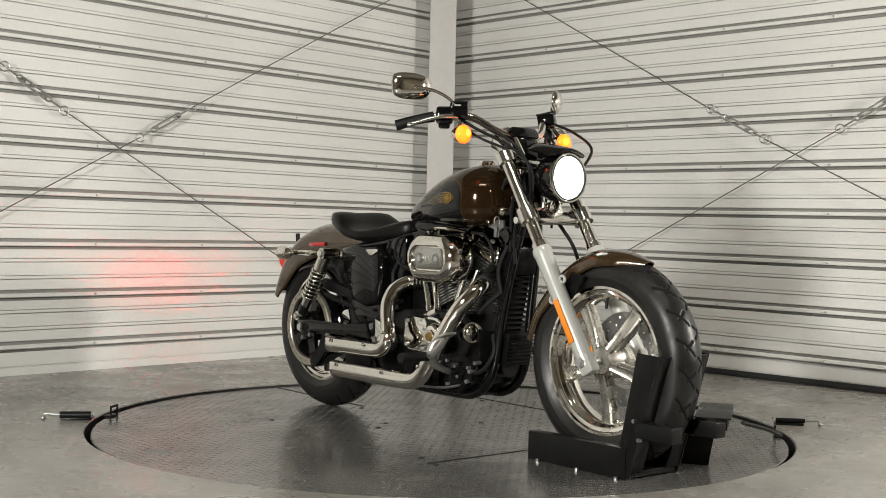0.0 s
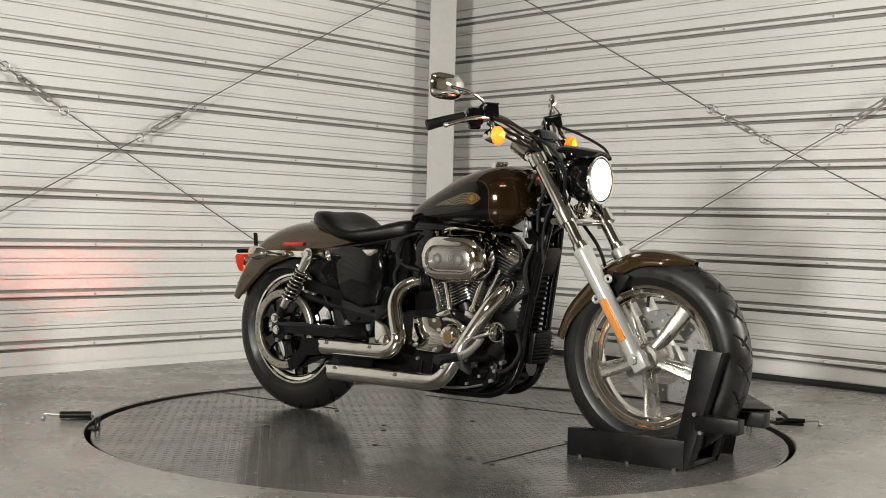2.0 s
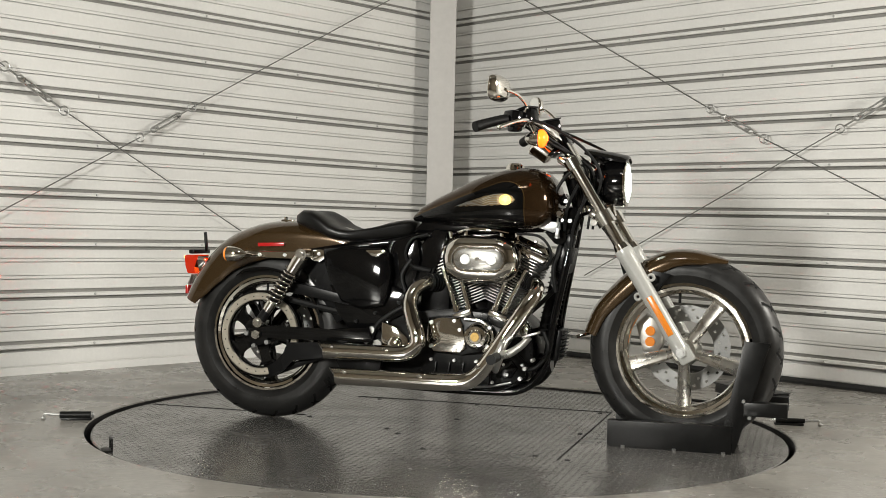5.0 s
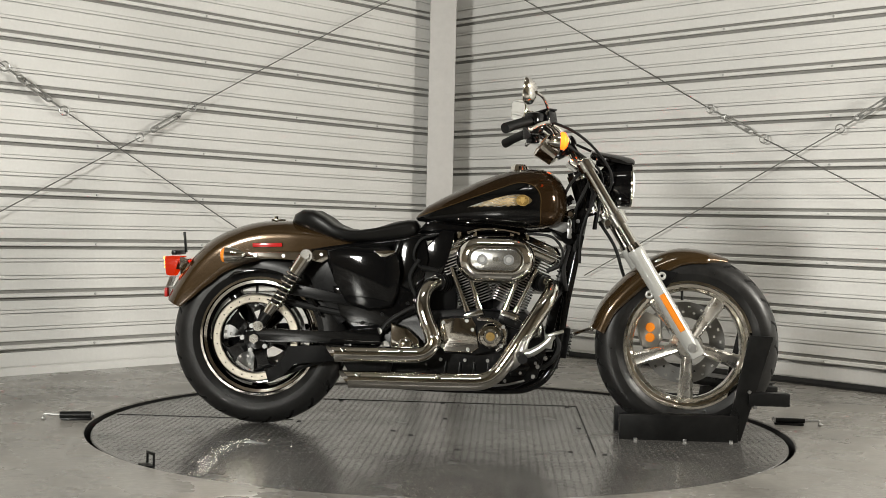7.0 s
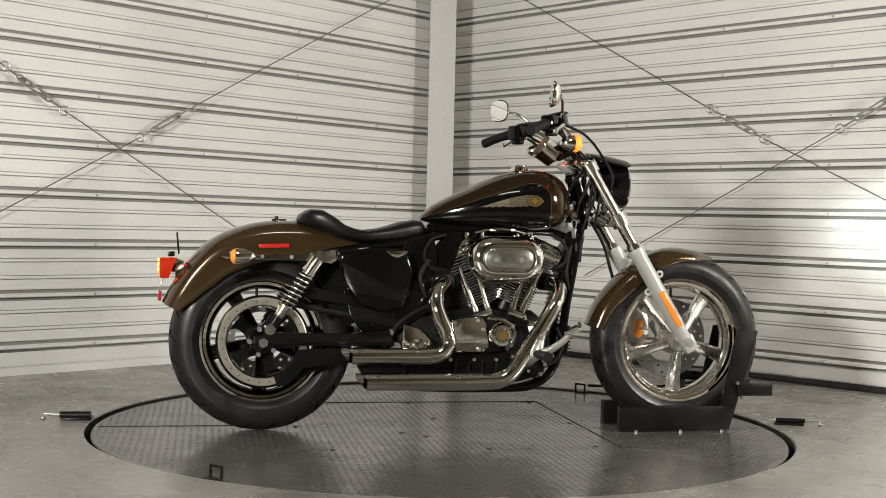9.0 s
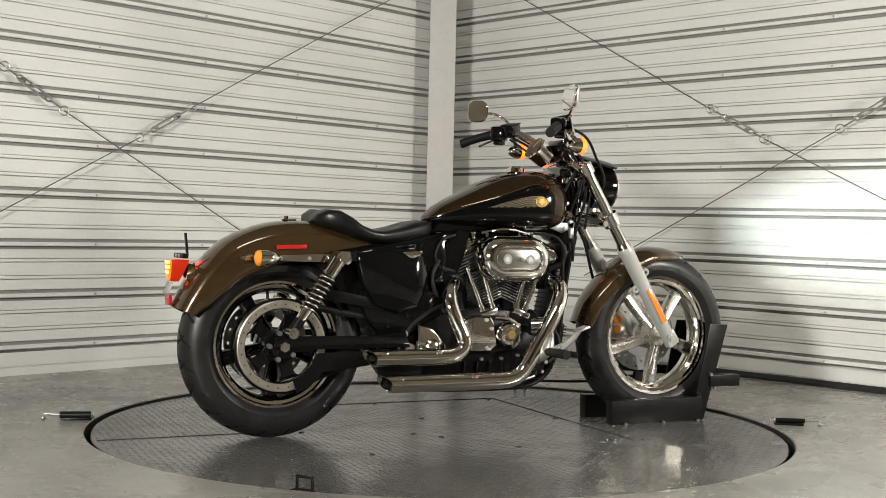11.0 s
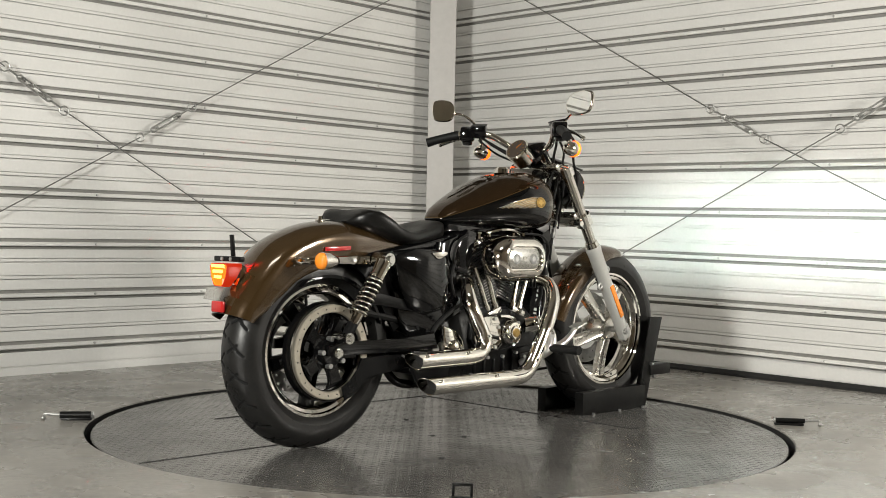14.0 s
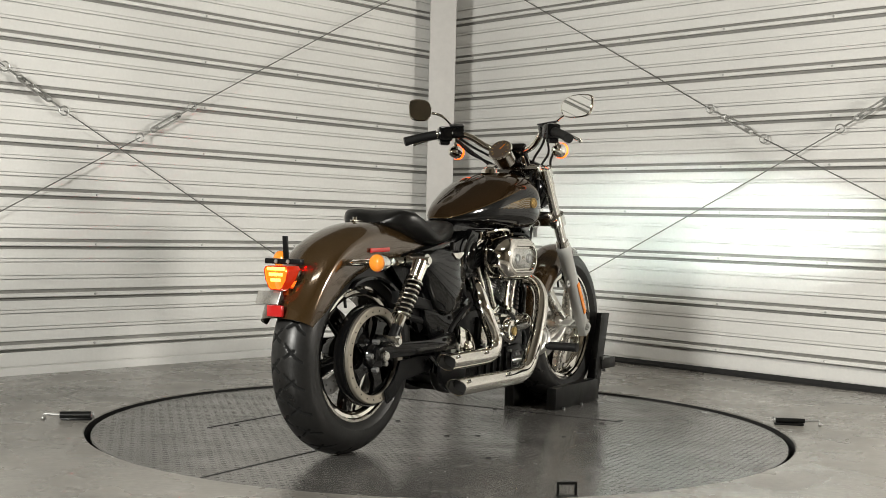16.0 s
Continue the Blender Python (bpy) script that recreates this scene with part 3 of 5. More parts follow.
rear = wheel("rear_wheel", RW, 0.319, 0.208, 0.150, BLACKPAINT, 38, 0.055)
disc(rear, RW, 0.075, 0.146, 0.09)
# belt pulley on the rear wheel
bm = B()
lathe(bm, [(0.152, -0.121), (0.152, -0.104), (0.128, -0.104), (0.125, -0.119), (0.128, -0.122), (0.149, -0.123)], RW, 80)
pulley_ring = part("pulley_ring", bm, PALE, rear, "pale worn pulley ring")
# dark dots on the ring stand for its small shaded holes
bm = B()
rod(bm, (0, -0.1235, 0), (0, -0.1205, 0), 0.0026, seg=8)
dot = part("rivet", bm, DARK, pulley_ring)
for k in range(24):
    o = dot if k == 0 else dot.copy()
    if k:
        scene.collection.objects.link(o)
    a = 2 * math.pi * (k + 0.3) / 24
    o.location = (RW[0] + 0.1385 * math.sin(a), 0, RW[2] + 0.1385 * math.cos(a))
bm = B()
lathe(bm, [(0.160, -0.112), (0.160, -0.074), (0.154, -0.070), (0.126, -0.070), (0.122, -0.085), (0.122, -0.104), (0.152, -0.104), (0.152, -0.110)], RW, 80)
part("pulley_drum", bm, BLACKPAINT, rear, "black toothed pulley drum")
for k in range(5):
    bm = B()
    mid = radians(20 + 72 * k)

    def edge(sign):
        return [(RW[0] + r * math.sin(mid + sign * w), RW[2] + r * math.cos(mid + sign * w)) for r, w in ((0.045, 0.62), (0.056, 0.46), (0.070, 0.28), (0.088, 0.185), (0.104, 0.19), (0.116, 0.27), (0.126, 0.44))]
    slab(bm, edge(-1) + edge(1)[::-1], -0.114, -0.096, 0.003)
    part("pulley_spoke", bm, BLACKPAINT, rear)
    a = radians(56 + 72 * k)
    bm = B()
    rod(bm, (RW[0] + 0.045 * math.sin(a), -0.118, RW[2] + 0.045 * math.cos(a)), (RW[0] + 0.045 * math.sin(a), -0.139, RW[2] + 0.045 * math.cos(a)), 0.0085, seg=8)
    part("pulley_bolt", bm, DISCM, rear)
bm = B()
lathe(bm, [(0.012, -0.135), (0.04, -0.132), (0.055, -0.10), (0.055, -0.05), (0.012, -0.05)], RW, 32)
part("pulley_hub", bm, BLACKPAINT, rear)
bm = B()
rod(bm, (RW[0], -0.135, RW[2]), (RW[0], -0.158, RW[2]), 0.0175, seg=6)
rod(bm, (RW[0], -0.158, RW[2]), (RW[0], -0.164, RW[2]), 0.013, seg=16)
part("axle_nut", bm, POLISHED, rear)


def shell(profile, hw, depth, thick=0.004, flat=0.35, n=6, steps=15):
    """A mudguard: an arched sheet along an (x, z) profile; depth gives the side skirt at each given point."""
    line = spline([(x, 0, z) for x, z in profile], n)
    dep = np.interp(np.linspace(0, len(depth) - 1, len(line)), range(len(depth)), depth)
    hws = np.interp(np.linspace(0, len(hw) - 1, len(line)), range(len(hw)), hw)
    bm = B()
    outer, inner = [], []
    for i, q in enumerate(line):
        d = (line[min(i + 1, len(line) - 1)] - line[max(i - 1, 0)]).normalized()
        nrm = Vector((-d.z, 0, d.x))
        if nrm.z < 0 and i > 0 and nrm.dot(last) < 0:
            nrm = -nrm
        if i == 0 and nrm.z < -0.5:
            nrm = -nrm
        last = nrm
        for store, off in ((outer, 0.0), (inner, thick)):
            row = []
            for k in range(steps):
                t = -1 + 2 * k / (steps - 1)
                a = abs(t)
                lat = (hws[i] - off) * math.sin(min(1, a / 0.72) * math.pi / 2) * (1 if t >= 0 else -1)
                drop = 0.055 * (1 - math.cos(min(1, a / 0.72) * math.pi / 2)) * (hws[i] / 0.095) + max(0, a - 0.72) / 0.28 * dep[i] + off
                row.append(q + Vector((0, lat, 0)) - nrm * drop)
            store.append(row)
    rings = [o + list(reversed(m)) for o, m in zip(outer, inner)]
    loft(bm, rings)
    return bm


fend = part("rear_fender", shell([(-0.996, 0.438), (-0.971, 0.490), (-0.919, 0.572), (-0.841, 0.652), (-0.742, 0.701), (-0.643, 0.724), (-0.522, 0.727), (-0.381, 0.712), (-0.30, 0.685)],
                                 [0.090, 0.095, 0.098, 0.10, 0.10, 0.10, 0.098, 0.09, 0.085], [0.012, 0.035, 0.06, 0.072, 0.078, 0.075, 0.07, 0.05, 0.03], steps=25), BRONZE, bike, "bronze metallic rear fender", smooth=60)
ffend = part("front_fender", shell([(0.531, 0.373), (0.566, 0.456), (0.627, 0.532), (0.708, 0.604), (0.793, 0.648), (0.860, 0.660), (0.94, 0.652), (1.016, 0.627)],
                                   [0.070, 0.074, 0.076, 0.078, 0.078, 0.076, 0.066, 0.022], [0.006, 0.012, 0.02, 0.022, 0.016, 0.008, 0.003, 0.0], steps=21), BRONZE, bike, "bronze metallic front fender", smooth=60)

# fuel tank


def tank():
    xs = [-0.098, -0.090, -0.058, 0.0, 0.06, 0.124, 0.19, 0.25, 0.308, 0.349, 0.385, 0.410, 0.428, 0.438, 0.442]
    top = [0.752, 0.762, 0.792, 0.824, 0.853, 0.884, 0.909, 0.925, 0.932, 0.930, 0.917, 0.898, 0.872, 0.845, 0.82]
    low = [0.742, 0.735, 0.730, 0.728, 0.724, 0.720, 0.716, 0.713, 0.712, 0.714, 0.722, 0.735, 0.752, 0.772, 0.795]
    wid = [0.035, 0.048, 0.074, 0.105, 0.130, 0.152, 0.170, 0.180, 0.182, 0.175, 0.160, 0.138, 0.110, 0.075, 0.035]
    bm = B()
    rings = []
    for x, t, l, w in zip(xs, top, low, wid):
        c, row = l + (t - l) * 0.42, []
        for k in range(40):
            a = 2 * math.pi * k / 40
            ca, sa = math.cos(a), math.sin(a)
            e = 0.80 if sa > 0 else 0.62
            y = w * math.copysign(abs(ca) ** (0.85 if sa > 0 else 0.55), ca)
            z = c + (t - c if sa > 0 else c - l) * math.copysign(abs(sa) ** e, sa)
            row.append(Vector((x, y, z)))
        rings.append(row)
    loft(bm, rings)
    bmesh.ops.subdivide_edges(bm, edges=list(bm.edges), cuts=1, use_grid_fill=True, smooth=0.6)
    return bm


tank_ob = part("fuel_tank", tank(), TANK, bike, "bronze fuel tank with black side panels and gold pinstripe", smooth=75)
bm = B()
rod(bm, (0.268, 0, 0.925), (0.268, 0, 0.940), 0.034, 0.031, 28)
rod(bm, (0.268, 0, 0.940), (0.268, 0, 0.947), 0.026, 0.022, 28)
part("fuel_cap", bm, CHROME, tank_ob, "chrome fuel cap")
skin_tree = BVHTree.FromPolygons([v.co for v in tank_ob.data.vertices], [p.vertices for p in tank_ob.data.polygons])


def on_tank(x, z, s, lift):
    """The point of the tank's side at (x, z), a little above the paint."""
    place, normal, _, _ = skin_tree.ray_cast(Vector((x, s * 0.5, z)), Vector((0, -s, 0)))
    return place + Vector((0, s * lift, 0)) if place else Vector((x, s * 0.17, z))


for s in (-1, 1):
    def wing_edge(x):
        hi = float(np.interp(x, [0.088, 0.11, 0.14, 0.175, 0.21, 0.24, 0.265, 0.290, 0.302, 0.312], [0.788, 0.795, 0.806, 0.817, 0.827, 0.833, 0.835, 0.832, 0.826, 0.815]))
        lo = float(np.interp(x, [0.088, 0.12, 0.165, 0.20, 0.235, 0.262, 0.285, 0.302, 0.312], [0.786, 0.787, 0.789, 0.790, 0.791, 0.797, 0.798, 0.803, 0.813]))
        return lo, hi

    bm = B()
    rows_ = []
    for k in range(49):
        x = 0.088 + 0.224 * k / 48
        lo, hi = wing_edge(x)
        lo += 0.004 * abs(math.sin(k * 0.62)) * (k < 34)
        rows_.append([bm.verts.new(on_tank(x, lo + (hi - lo) * q / 5, s, l)) for q, l in ((0, -0.002), (0, 0.0014), (1, 0.0022), (2, 0.0018), (3, 0.0024), (4, 0.0020), (5, 0.0014), (5, -0.002))])
    for a, b in zip(rows_, rows_[1:]):
        for q in range(7):
            bm.faces.new((a[q], a[q + 1], b[q + 1], b[q]))
    wing = part("wing_emblem", bm, WING, tank_ob, "slim bronze winged emblem with feathers")
    for f, x0, x1 in ((0.16, 0.150, 0.252), (0.34, 0.128, 0.250), (0.52, 0.112, 0.252), (0.70, 0.100, 0.262), (0.88, 0.096, 0.282)):
        bm = B()
        pts = []
        for k in range(12):
            x = x0 + (x1 - x0) * k / 11
            lo, hi = wing_edge(x)
            pts.append(on_tank(x, lo + (hi - lo) * (f + 0.10 * math.sin(k * 0.9)), s, 0.0026))
        tube(bm, pts, 0.0011, seg=6, smooth=False)
        part("feather", bm, DISCM, wing)
    bm = B()
    q = on_tank(0.279, 0.814, s, 0.0)
    side = (on_tank(0.290, 0.814, s, 0.0) - on_tank(0.268, 0.814, s, 0.0)).normalized()
    rise = (on_tank(0.279, 0.824, s, 0.0) - on_tank(0.279, 0.804, s, 0.0)).normalized()
    face = side.cross(rise) * (-s)
    face = face if face.y * s > 0 else -face
    oval = [side * 0.0215 * math.cos(2 * math.pi * k / 28) + rise * 0.0185 * math.sin(2 * math.pi * k / 28) for k in range(28)]
    loft(bm, [[q + e * m + face * d for e in oval] for m, d in ((1.0, -0.004), (1.0, 0.0035), (0.93, 0.0048), (0.2, 0.0052))])
    medal = part("medallion", bm, MEDAL, tank_ob, "oval dark gold medallion")
    bm = B()
    tube(bm, [q + e + face * 0.0042 for e in oval] + [q + oval[0] + face * 0.0042], 0.0015, seg=6, smooth=False)
    part("medallion_ring", bm, GOLD, medal)
    bm = B()
    loft(bm, [[q + side * a * m + rise * b * m + face * d for a, b in ((-0.013, 0.004), (0.013, 0.004), (0.013, -0.004), (-0.013, -0.004))] for m, d in ((1.0, 0.004), (0.95, 0.0066))])
    loft(bm, [[q + side * a * m + rise * b * m + face * d for a, b in ((-0.007, 0.011), (0.007, 0.011), (0.008, -0.003), (0, -0.013), (-0.008, -0.003))] for m, d in ((1.0, 0.004), (0.95, 0.0060))])
    part("medallion_badge", bm, GOLD, medal)

# seat
xs = [-0.540, -0.525, -0.495, -0.455, -0.415, -0.381, -0.340, -0.30, -0.24, -0.179, -0.13, -0.10, -0.086]
top = [0.730, 0.760, 0.779, 0.777, 0.755, 0.728, 0.712, 0.708, 0.717, 0.730, 0.739, 0.738, 0.722]
low = [0.722, 0.712, 0.700, 0.688, 0.674, 0.662, 0.655, 0.652, 0.655, 0.660, 0.667, 0.677, 0.700]
wid = [0.05, 0.095, 0.125, 0.142, 0.150, 0.152, 0.148, 0.140, 0.118, 0.095, 0.078, 0.064, 0.045]
bm = B()
rings = []
for x, t, l, w in zip(xs, top, low, wid):
    row = []
    for k in range(36):
        a = 2 * math.pi * k / 36
        ca, sa = math.cos(a), math.sin(a)
        dish = 0.028 * (1 - abs(ca)) if (sa > 0 and x < -0.2) else 0.0
        z = (t + l) / 2 + (t - l) / 2 * math.copysign(abs(sa) ** 0.6, sa)
        row.append(Vector((x, w * math.copysign(abs(ca) ** 0.7, ca), z - dish * 0.5)))
    rings.append(row)
loft(bm, rings)
bmesh.ops.subdivide_edges(bm, edges=list(bm.edges), cuts=1, use_grid_fill=True, smooth=0.7)
seat = part("seat", bm, LEATHER, bike, "black leather solo seat with raised back", smooth=75)
bm = B()
tube(bm, [(-0.50, -0.10, 0.752), (-0.455, -0.128, 0.742), (-0.41, -0.138, 0.722), (-0.36, -0.136, 0.702), (-0.30, -0.125, 0.694), (-0.22, -0.098, 0.707), (-0.14, -0.068, 0.722)], 0.0035, seg=8)
part("piping", bm, LEATHER, seat)
bm = B()
box(bm, (-0.60, 0, 0.729), (0.05, 0.02, 0.006), bevel=0.002)
rod(bm, (-0.61, 0, 0.73), (-0.61, 0, 0.742), 0.008, seg=12)
part("seat_bolt", bm, CHROME, seat)


# ---- front end
FORK0, FORK1 = Vector((0.487, 0, 0.958)), Vector((0.889, 0, 0.300))
FDIR = (FORK1 - FORK0).normalized()


def on_fork(z, y):
    t = (z - FORK0.z) / FDIR.z
    q = FORK0 + FDIR * t
    return Vector((q.x, y, q.z))


fork = new("front_fork")
fork.parent = bike
for s in (-1, 1):
    y = s * 0.120
    bm = B()
    rod(bm, on_fork(0.955, y), on_fork(0.62, y), 0.0205, seg=28)
    part("fork_tube", bm, FORKCHROME, fork, "chrome fork tube")
    bm = B()
    tube(bm, [on_fork(0.655, y), on_fork(0.645, y), on_fork(0.630, y), on_fork(0.55, y), on_fork(0.42, y), on_fork(0.33, y), on_fork(0.306, y)],
         [0.029, 0.032, 0.029, 0.0275, 0.0265, 0.026, 0.022], seg=28, smooth=False)
    box(bm, on_fork(0.318, y) + Vector((0.008, 0, -0.006)), (0.052, 0.038, 0.062), rot=ry(-31), bevel=0.008)
    for dz, dx in ((0.545, 0.03), (0.515, -0.03)):
        ring(bm, on_fork(dz, y) + Vector((dx, 0, dx * 0.6)), (0, 1, 0), 0.010, 0.005, 16, 8)
    part("fork_slider", bm, SILVERPAINT, fork, "silver painted fork slider")
    bm = B()
    rod(bm, on_fork(0.672, y), on_fork(0.654, y), 0.024, 0.028, seg=24)
    part("dust_seal", bm, FORKCHROME, fork, "bright metal seal cover")
    bm = B()
    o = Vector((0, s * 0.0265, 0))
    q0, q1 = on_fork(0.500, y) + o, on_fork(0.375, y) + o
    box(bm, (q0 + q1) / 2, (0.021, 0.006, (q1 - q0).length), rot=ry(-31.4), bevel=0.002)
    part("reflector", bm, ORANGE, fork, "long orange reflector strip")
    bm = B()
    rod(bm, (FW[0], y - s * 0.0, FW[2]), (FW[0], s * 0.150, FW[2]), 0.017, seg=6)
    rod(bm, (FW[0], s * 0.150, FW[2]), (FW[0], s * 0.154, FW[2]), 0.010, seg=16)
    part("axle_nut", bm, STEEL, fork)
    bm = B()
    rod(bm, on_fork(0.778, y), on_fork(0.738, y), 0.033, seg=28)
    rod(bm, on_fork(0.758, y) + Vector((-0.034, -s * 0.01, -0.016)), on_fork(0.758, y) + Vector((-0.034, s * 0.022, -0.016)), 0.011, seg=14)
    part("clamp", bm, POLISHED, fork, "polished fork clamp")
    bm = B()
    rod(bm, on_fork(0.956, y), on_fork(0.925, y), 0.029, seg=28)
    ball(bm, on_fork(0.957, y), (0.024, 0.024, 0.012))
    part("clamp", bm, POLISHED, fork, "polished fork clamp")
    bm = B()
    slab(bm, [(0.77, 0.585), (0.83, 0.575), (0.775, 0.50), (0.745, 0.52)], s * 0.084 - 0.004, s * 0.084 + 0.004, 0.001)
    part("fender_bracket", bm, BLACKMETAL, fork)
bm = B()
q = on_fork(0.758, 0)
box(bm, q + Vector((-0.02, 0, 0)), (0.075, 0.24, 0.03), rot=ry(31), bevel=0.010)
part("lower_yoke", bm, POLISHED, fork)
bm = B()
q = on_fork(0.94, 0)
box(bm, q + Vector((-0.02, 0, 0)), (0.085, 0.24, 0.028), rot=ry(31), bevel=0.010)
part("upper_yoke", bm, POLISHED, fork)
bm = B()
rod(bm, (FW[0], -0.12, FW[2]), (FW[0], 0.12, FW[2]), 0.012, seg=16)
part("axle", bm, STEEL, fork)
bm = B()
slab(bm, [(0.700, 0.395), (0.735, 0.430), (0.790, 0.405), (0.800, 0.330), (0.775, 0.290), (0.725, 0.300)], 0.045, 0.105, 0.010)
cal = part("brake_caliper", bm, CALIPER, fork, "bare metal brake caliper")
for z in (0.372, 0.335):
    bm = B()
    rod(bm, (0.752, 0.046, z), (0.752, 0.038, z), 0.017, seg=18)
    part("caliper_piston", bm, ORANGE, cal, "copper orange caliper disc")
# headlamp
lamp = new("headlamp")
lamp.parent = bike
LX, LZ = 0.660, 0.882
bm = B()
prof = [(0.0695, 0.008), (0.080, 0.006), (0.081, -0.006), (0.080, -0.03), (0.076, -0.06), (0.060, -0.095), (0.035, -0.115), (0.034, -0.112), (0.057, -0.092), (0.072, -0.06), (0.075, -0.03)]
rows_ = []
for k in range(48):
    a = 2 * math.pi * k / 48
    rows_.append([bm.verts.new((LX + x, r * math.sin(a), LZ + r * math.cos(a))) for r, x in prof])
for i in range(48):
    for j in range(len(prof)):
        bm.faces.new((rows_[i][j], rows_[(i + 1) % 48][j], rows_[(i + 1) % 48][(j + 1) % len(prof)], rows_[i][(j + 1) % len(prof)]))
part("bucket", bm, BLACKPAINT, lamp, "gloss black headlamp bucket")
bm = B()
ring(bm, (LX + 0.003, 0, LZ), (1, 0, 0), 0.0765, 0.0055, 48, 10)
part("trim_ring", bm, CHROME, lamp, "chrome headlamp ring")
bm = B()
rod(bm, (LX - 0.116, 0, LZ), (LX - 0.110, 0, LZ), 0.036, seg=24)
part("bucket_back", bm, BLACKPAINT, lamp)
bm = B()
rows_ = []
for k in range(40):
    a = 2 * math.pi * k / 40
    rows_.append([bm.verts.new((LX + x, r * math.sin(a), LZ + r * math.cos(a))) for r, x in ((0.0735, -0.006), (0.0705, -0.03), (0.068, -0.06), (0.052, -0.09), (0.030, -0.106), (0.031, -0.109), (0.054, -0.092), (0.0705, -0.06), (0.0735, -0.03))])
for i in range(40):
    for j in range(9):
        bm.faces.new((rows_[i][j], rows_[(i + 1) % 40][j], rows_[(i + 1) % 40][(j + 1) % 9], rows_[i][(j + 1) % 9]))
part("lining", bm, DARK, lamp)
# inner screen with a wide slot, which shapes the beam
bm = B()
SX = LX - 0.012
gap = [(0.056, -0.004), (0.040, 0.002), (0.018, 0.006), (-0.018, 0.006), (-0.040, 0.002), (-0.056, -0.004), (-0.056, -0.008), (-0.034, -0.017), (0.034, -0.017), (0.056, -0.008)]
inner, outer = [], []
for k in range(96):
    e = Vector((math.cos(2 * math.pi * k / 96), math.sin(2 * math.pi * k / 96)))
    best = 0.06
    for a, b in zip(gap, gap[1:] + gap[:1]):
        a, d = Vector(a), Vector(b) - Vector(a)
        det = e.x * -d.y + e.y * d.x
        if abs(det) > 1e-9:
            t, q = (a.x * -d.y + a.y * d.x) / det, (e.x * a.y - e.y * a.x) / det
            if t > 0 and -1e-6 <= q <= 1 + 1e-6:
                best = t
    inner.append(Vector((SX, e.x * best, LZ + e.y * best)))
    outer.append(Vector((SX, e.x * 0.0738, LZ + e.y * 0.0738)))
loft(bm, [inner, outer], caps=False)
part("beam_screen", bm, DARK, lamp)
bm = B()
ball(bm, (LX - 0.085, 0, LZ), (0.006, 0.008, 0.006), 16, 10)
part("bulb", bm, BULB, lamp, "glowing headlamp bulb")
bm = B()
rings = []
for k in range(7):
    r = 0.0690 * math.cos(radians(90 * k / 6.5))
    rings.append([Vector((LX + 0.004 + 0.013 * math.sin(radians(90 * k / 6.5)), r * math.sin(a), LZ + r * math.cos(a))) for a in (2 * math.pi * i / 40 for i in range(40))])
bm.faces.new(loft(bm, rings, caps=False)[-1])
part("lens", bm, HEADLENS, lamp, "bright lit headlamp lens")
bm = B()
rings = []
for x, w, top, sag in ((LX - 0.138, 0.050, 0.118, 0.016), (LX - 0.120, 0.066, 0.1175, 0.022), (LX - 0.085, 0.074, 0.1125, 0.024), (LX - 0.04, 0.078, 0.1055, 0.026),
                       (LX - 0.006, 0.075, 0.0985, 0.025), (LX + 0.008, 0.067, 0.0945, 0.019), (LX + 0.013, 0.053, 0.0915, 0.012)):
    ys = [w * (-1 + k / 8) for k in range(17)]
    rings.append([Vector((x, y, LZ + top - sag * (y / w) ** 2)) for y in ys] + [Vector((x, y * 0.97, LZ + top - 0.007 - sag * (y / w) ** 2)) for y in reversed(ys)])
loft(bm, rings)
part("visor", bm, BLACKPAINT, lamp, "gloss black headlamp visor")
bm = B()
box(bm, (LX - 0.06, 0, LZ - 0.10), (0.05, 0.03, 0.05), rot=ry(-20), bevel=0.006)
rod(bm, (LX - 0.055, -0.02, LZ - 0.115), (LX - 0.055, 0.02, LZ - 0.115), 0.012, seg=14)
part("lamp_bracket", bm, CHROME, lamp)
bm = B()
box(bm, (LX - 0.085, 0, LZ + 0.085), (0.07, 0.05, 0.045), bevel=0.008)
part("visor_mount", bm, BLACKPAINT, lamp)

# ---- engine
engine = new("engine")
engine.parent = bike
CRANK = Vector((0.185, 0, 0.335))
bm = B()
slab(bm, [(-0.06, 0.415), (0.08, 0.430), (0.30, 0.425), (0.365, 0.37), (0.375, 0.28), (0.345, 0.19), (0.26, 0.150), (-0.10, 0.150), (-0.20, 0.20), (-0.235, 0.30), (-0.19, 0.385)], -0.105, 0.125, 0.015)
part("crankcase", bm, ENGINEBLACK, engine, "black engine case")


def rounded(w, h, r, n=5):
    """(x, y) points round a rounded rectangle."""
    out = []
    for cx, cy, a0 in ((w - r, h - r, 0), (-w + r, h - r, 90), (-w + r, -h + r, 180), (w - r, -h + r, 270)):
        for k in range(n + 1):
            a = radians(a0 + 90 * k / n)
            out.append((cx + r * math.cos(a), cy + r * math.sin(a)))
    return out


def fin_mesh(w, h, r, t):
    bm = B()
    o = rounded(w, h, r)
    loft(bm, [[Vector((x, y, -t)) for x, y in o], [Vector((x, y, t)) for x, y in o]])
    ob = part("fin", bm, ENGINEBLACK, engine, smooth=0)
    ob.data.materials.append(FIN)
    for p in ob.data.polygons:
        if abs(p.normal.z) < 0.5:
            p.material_index = 1
    return ob


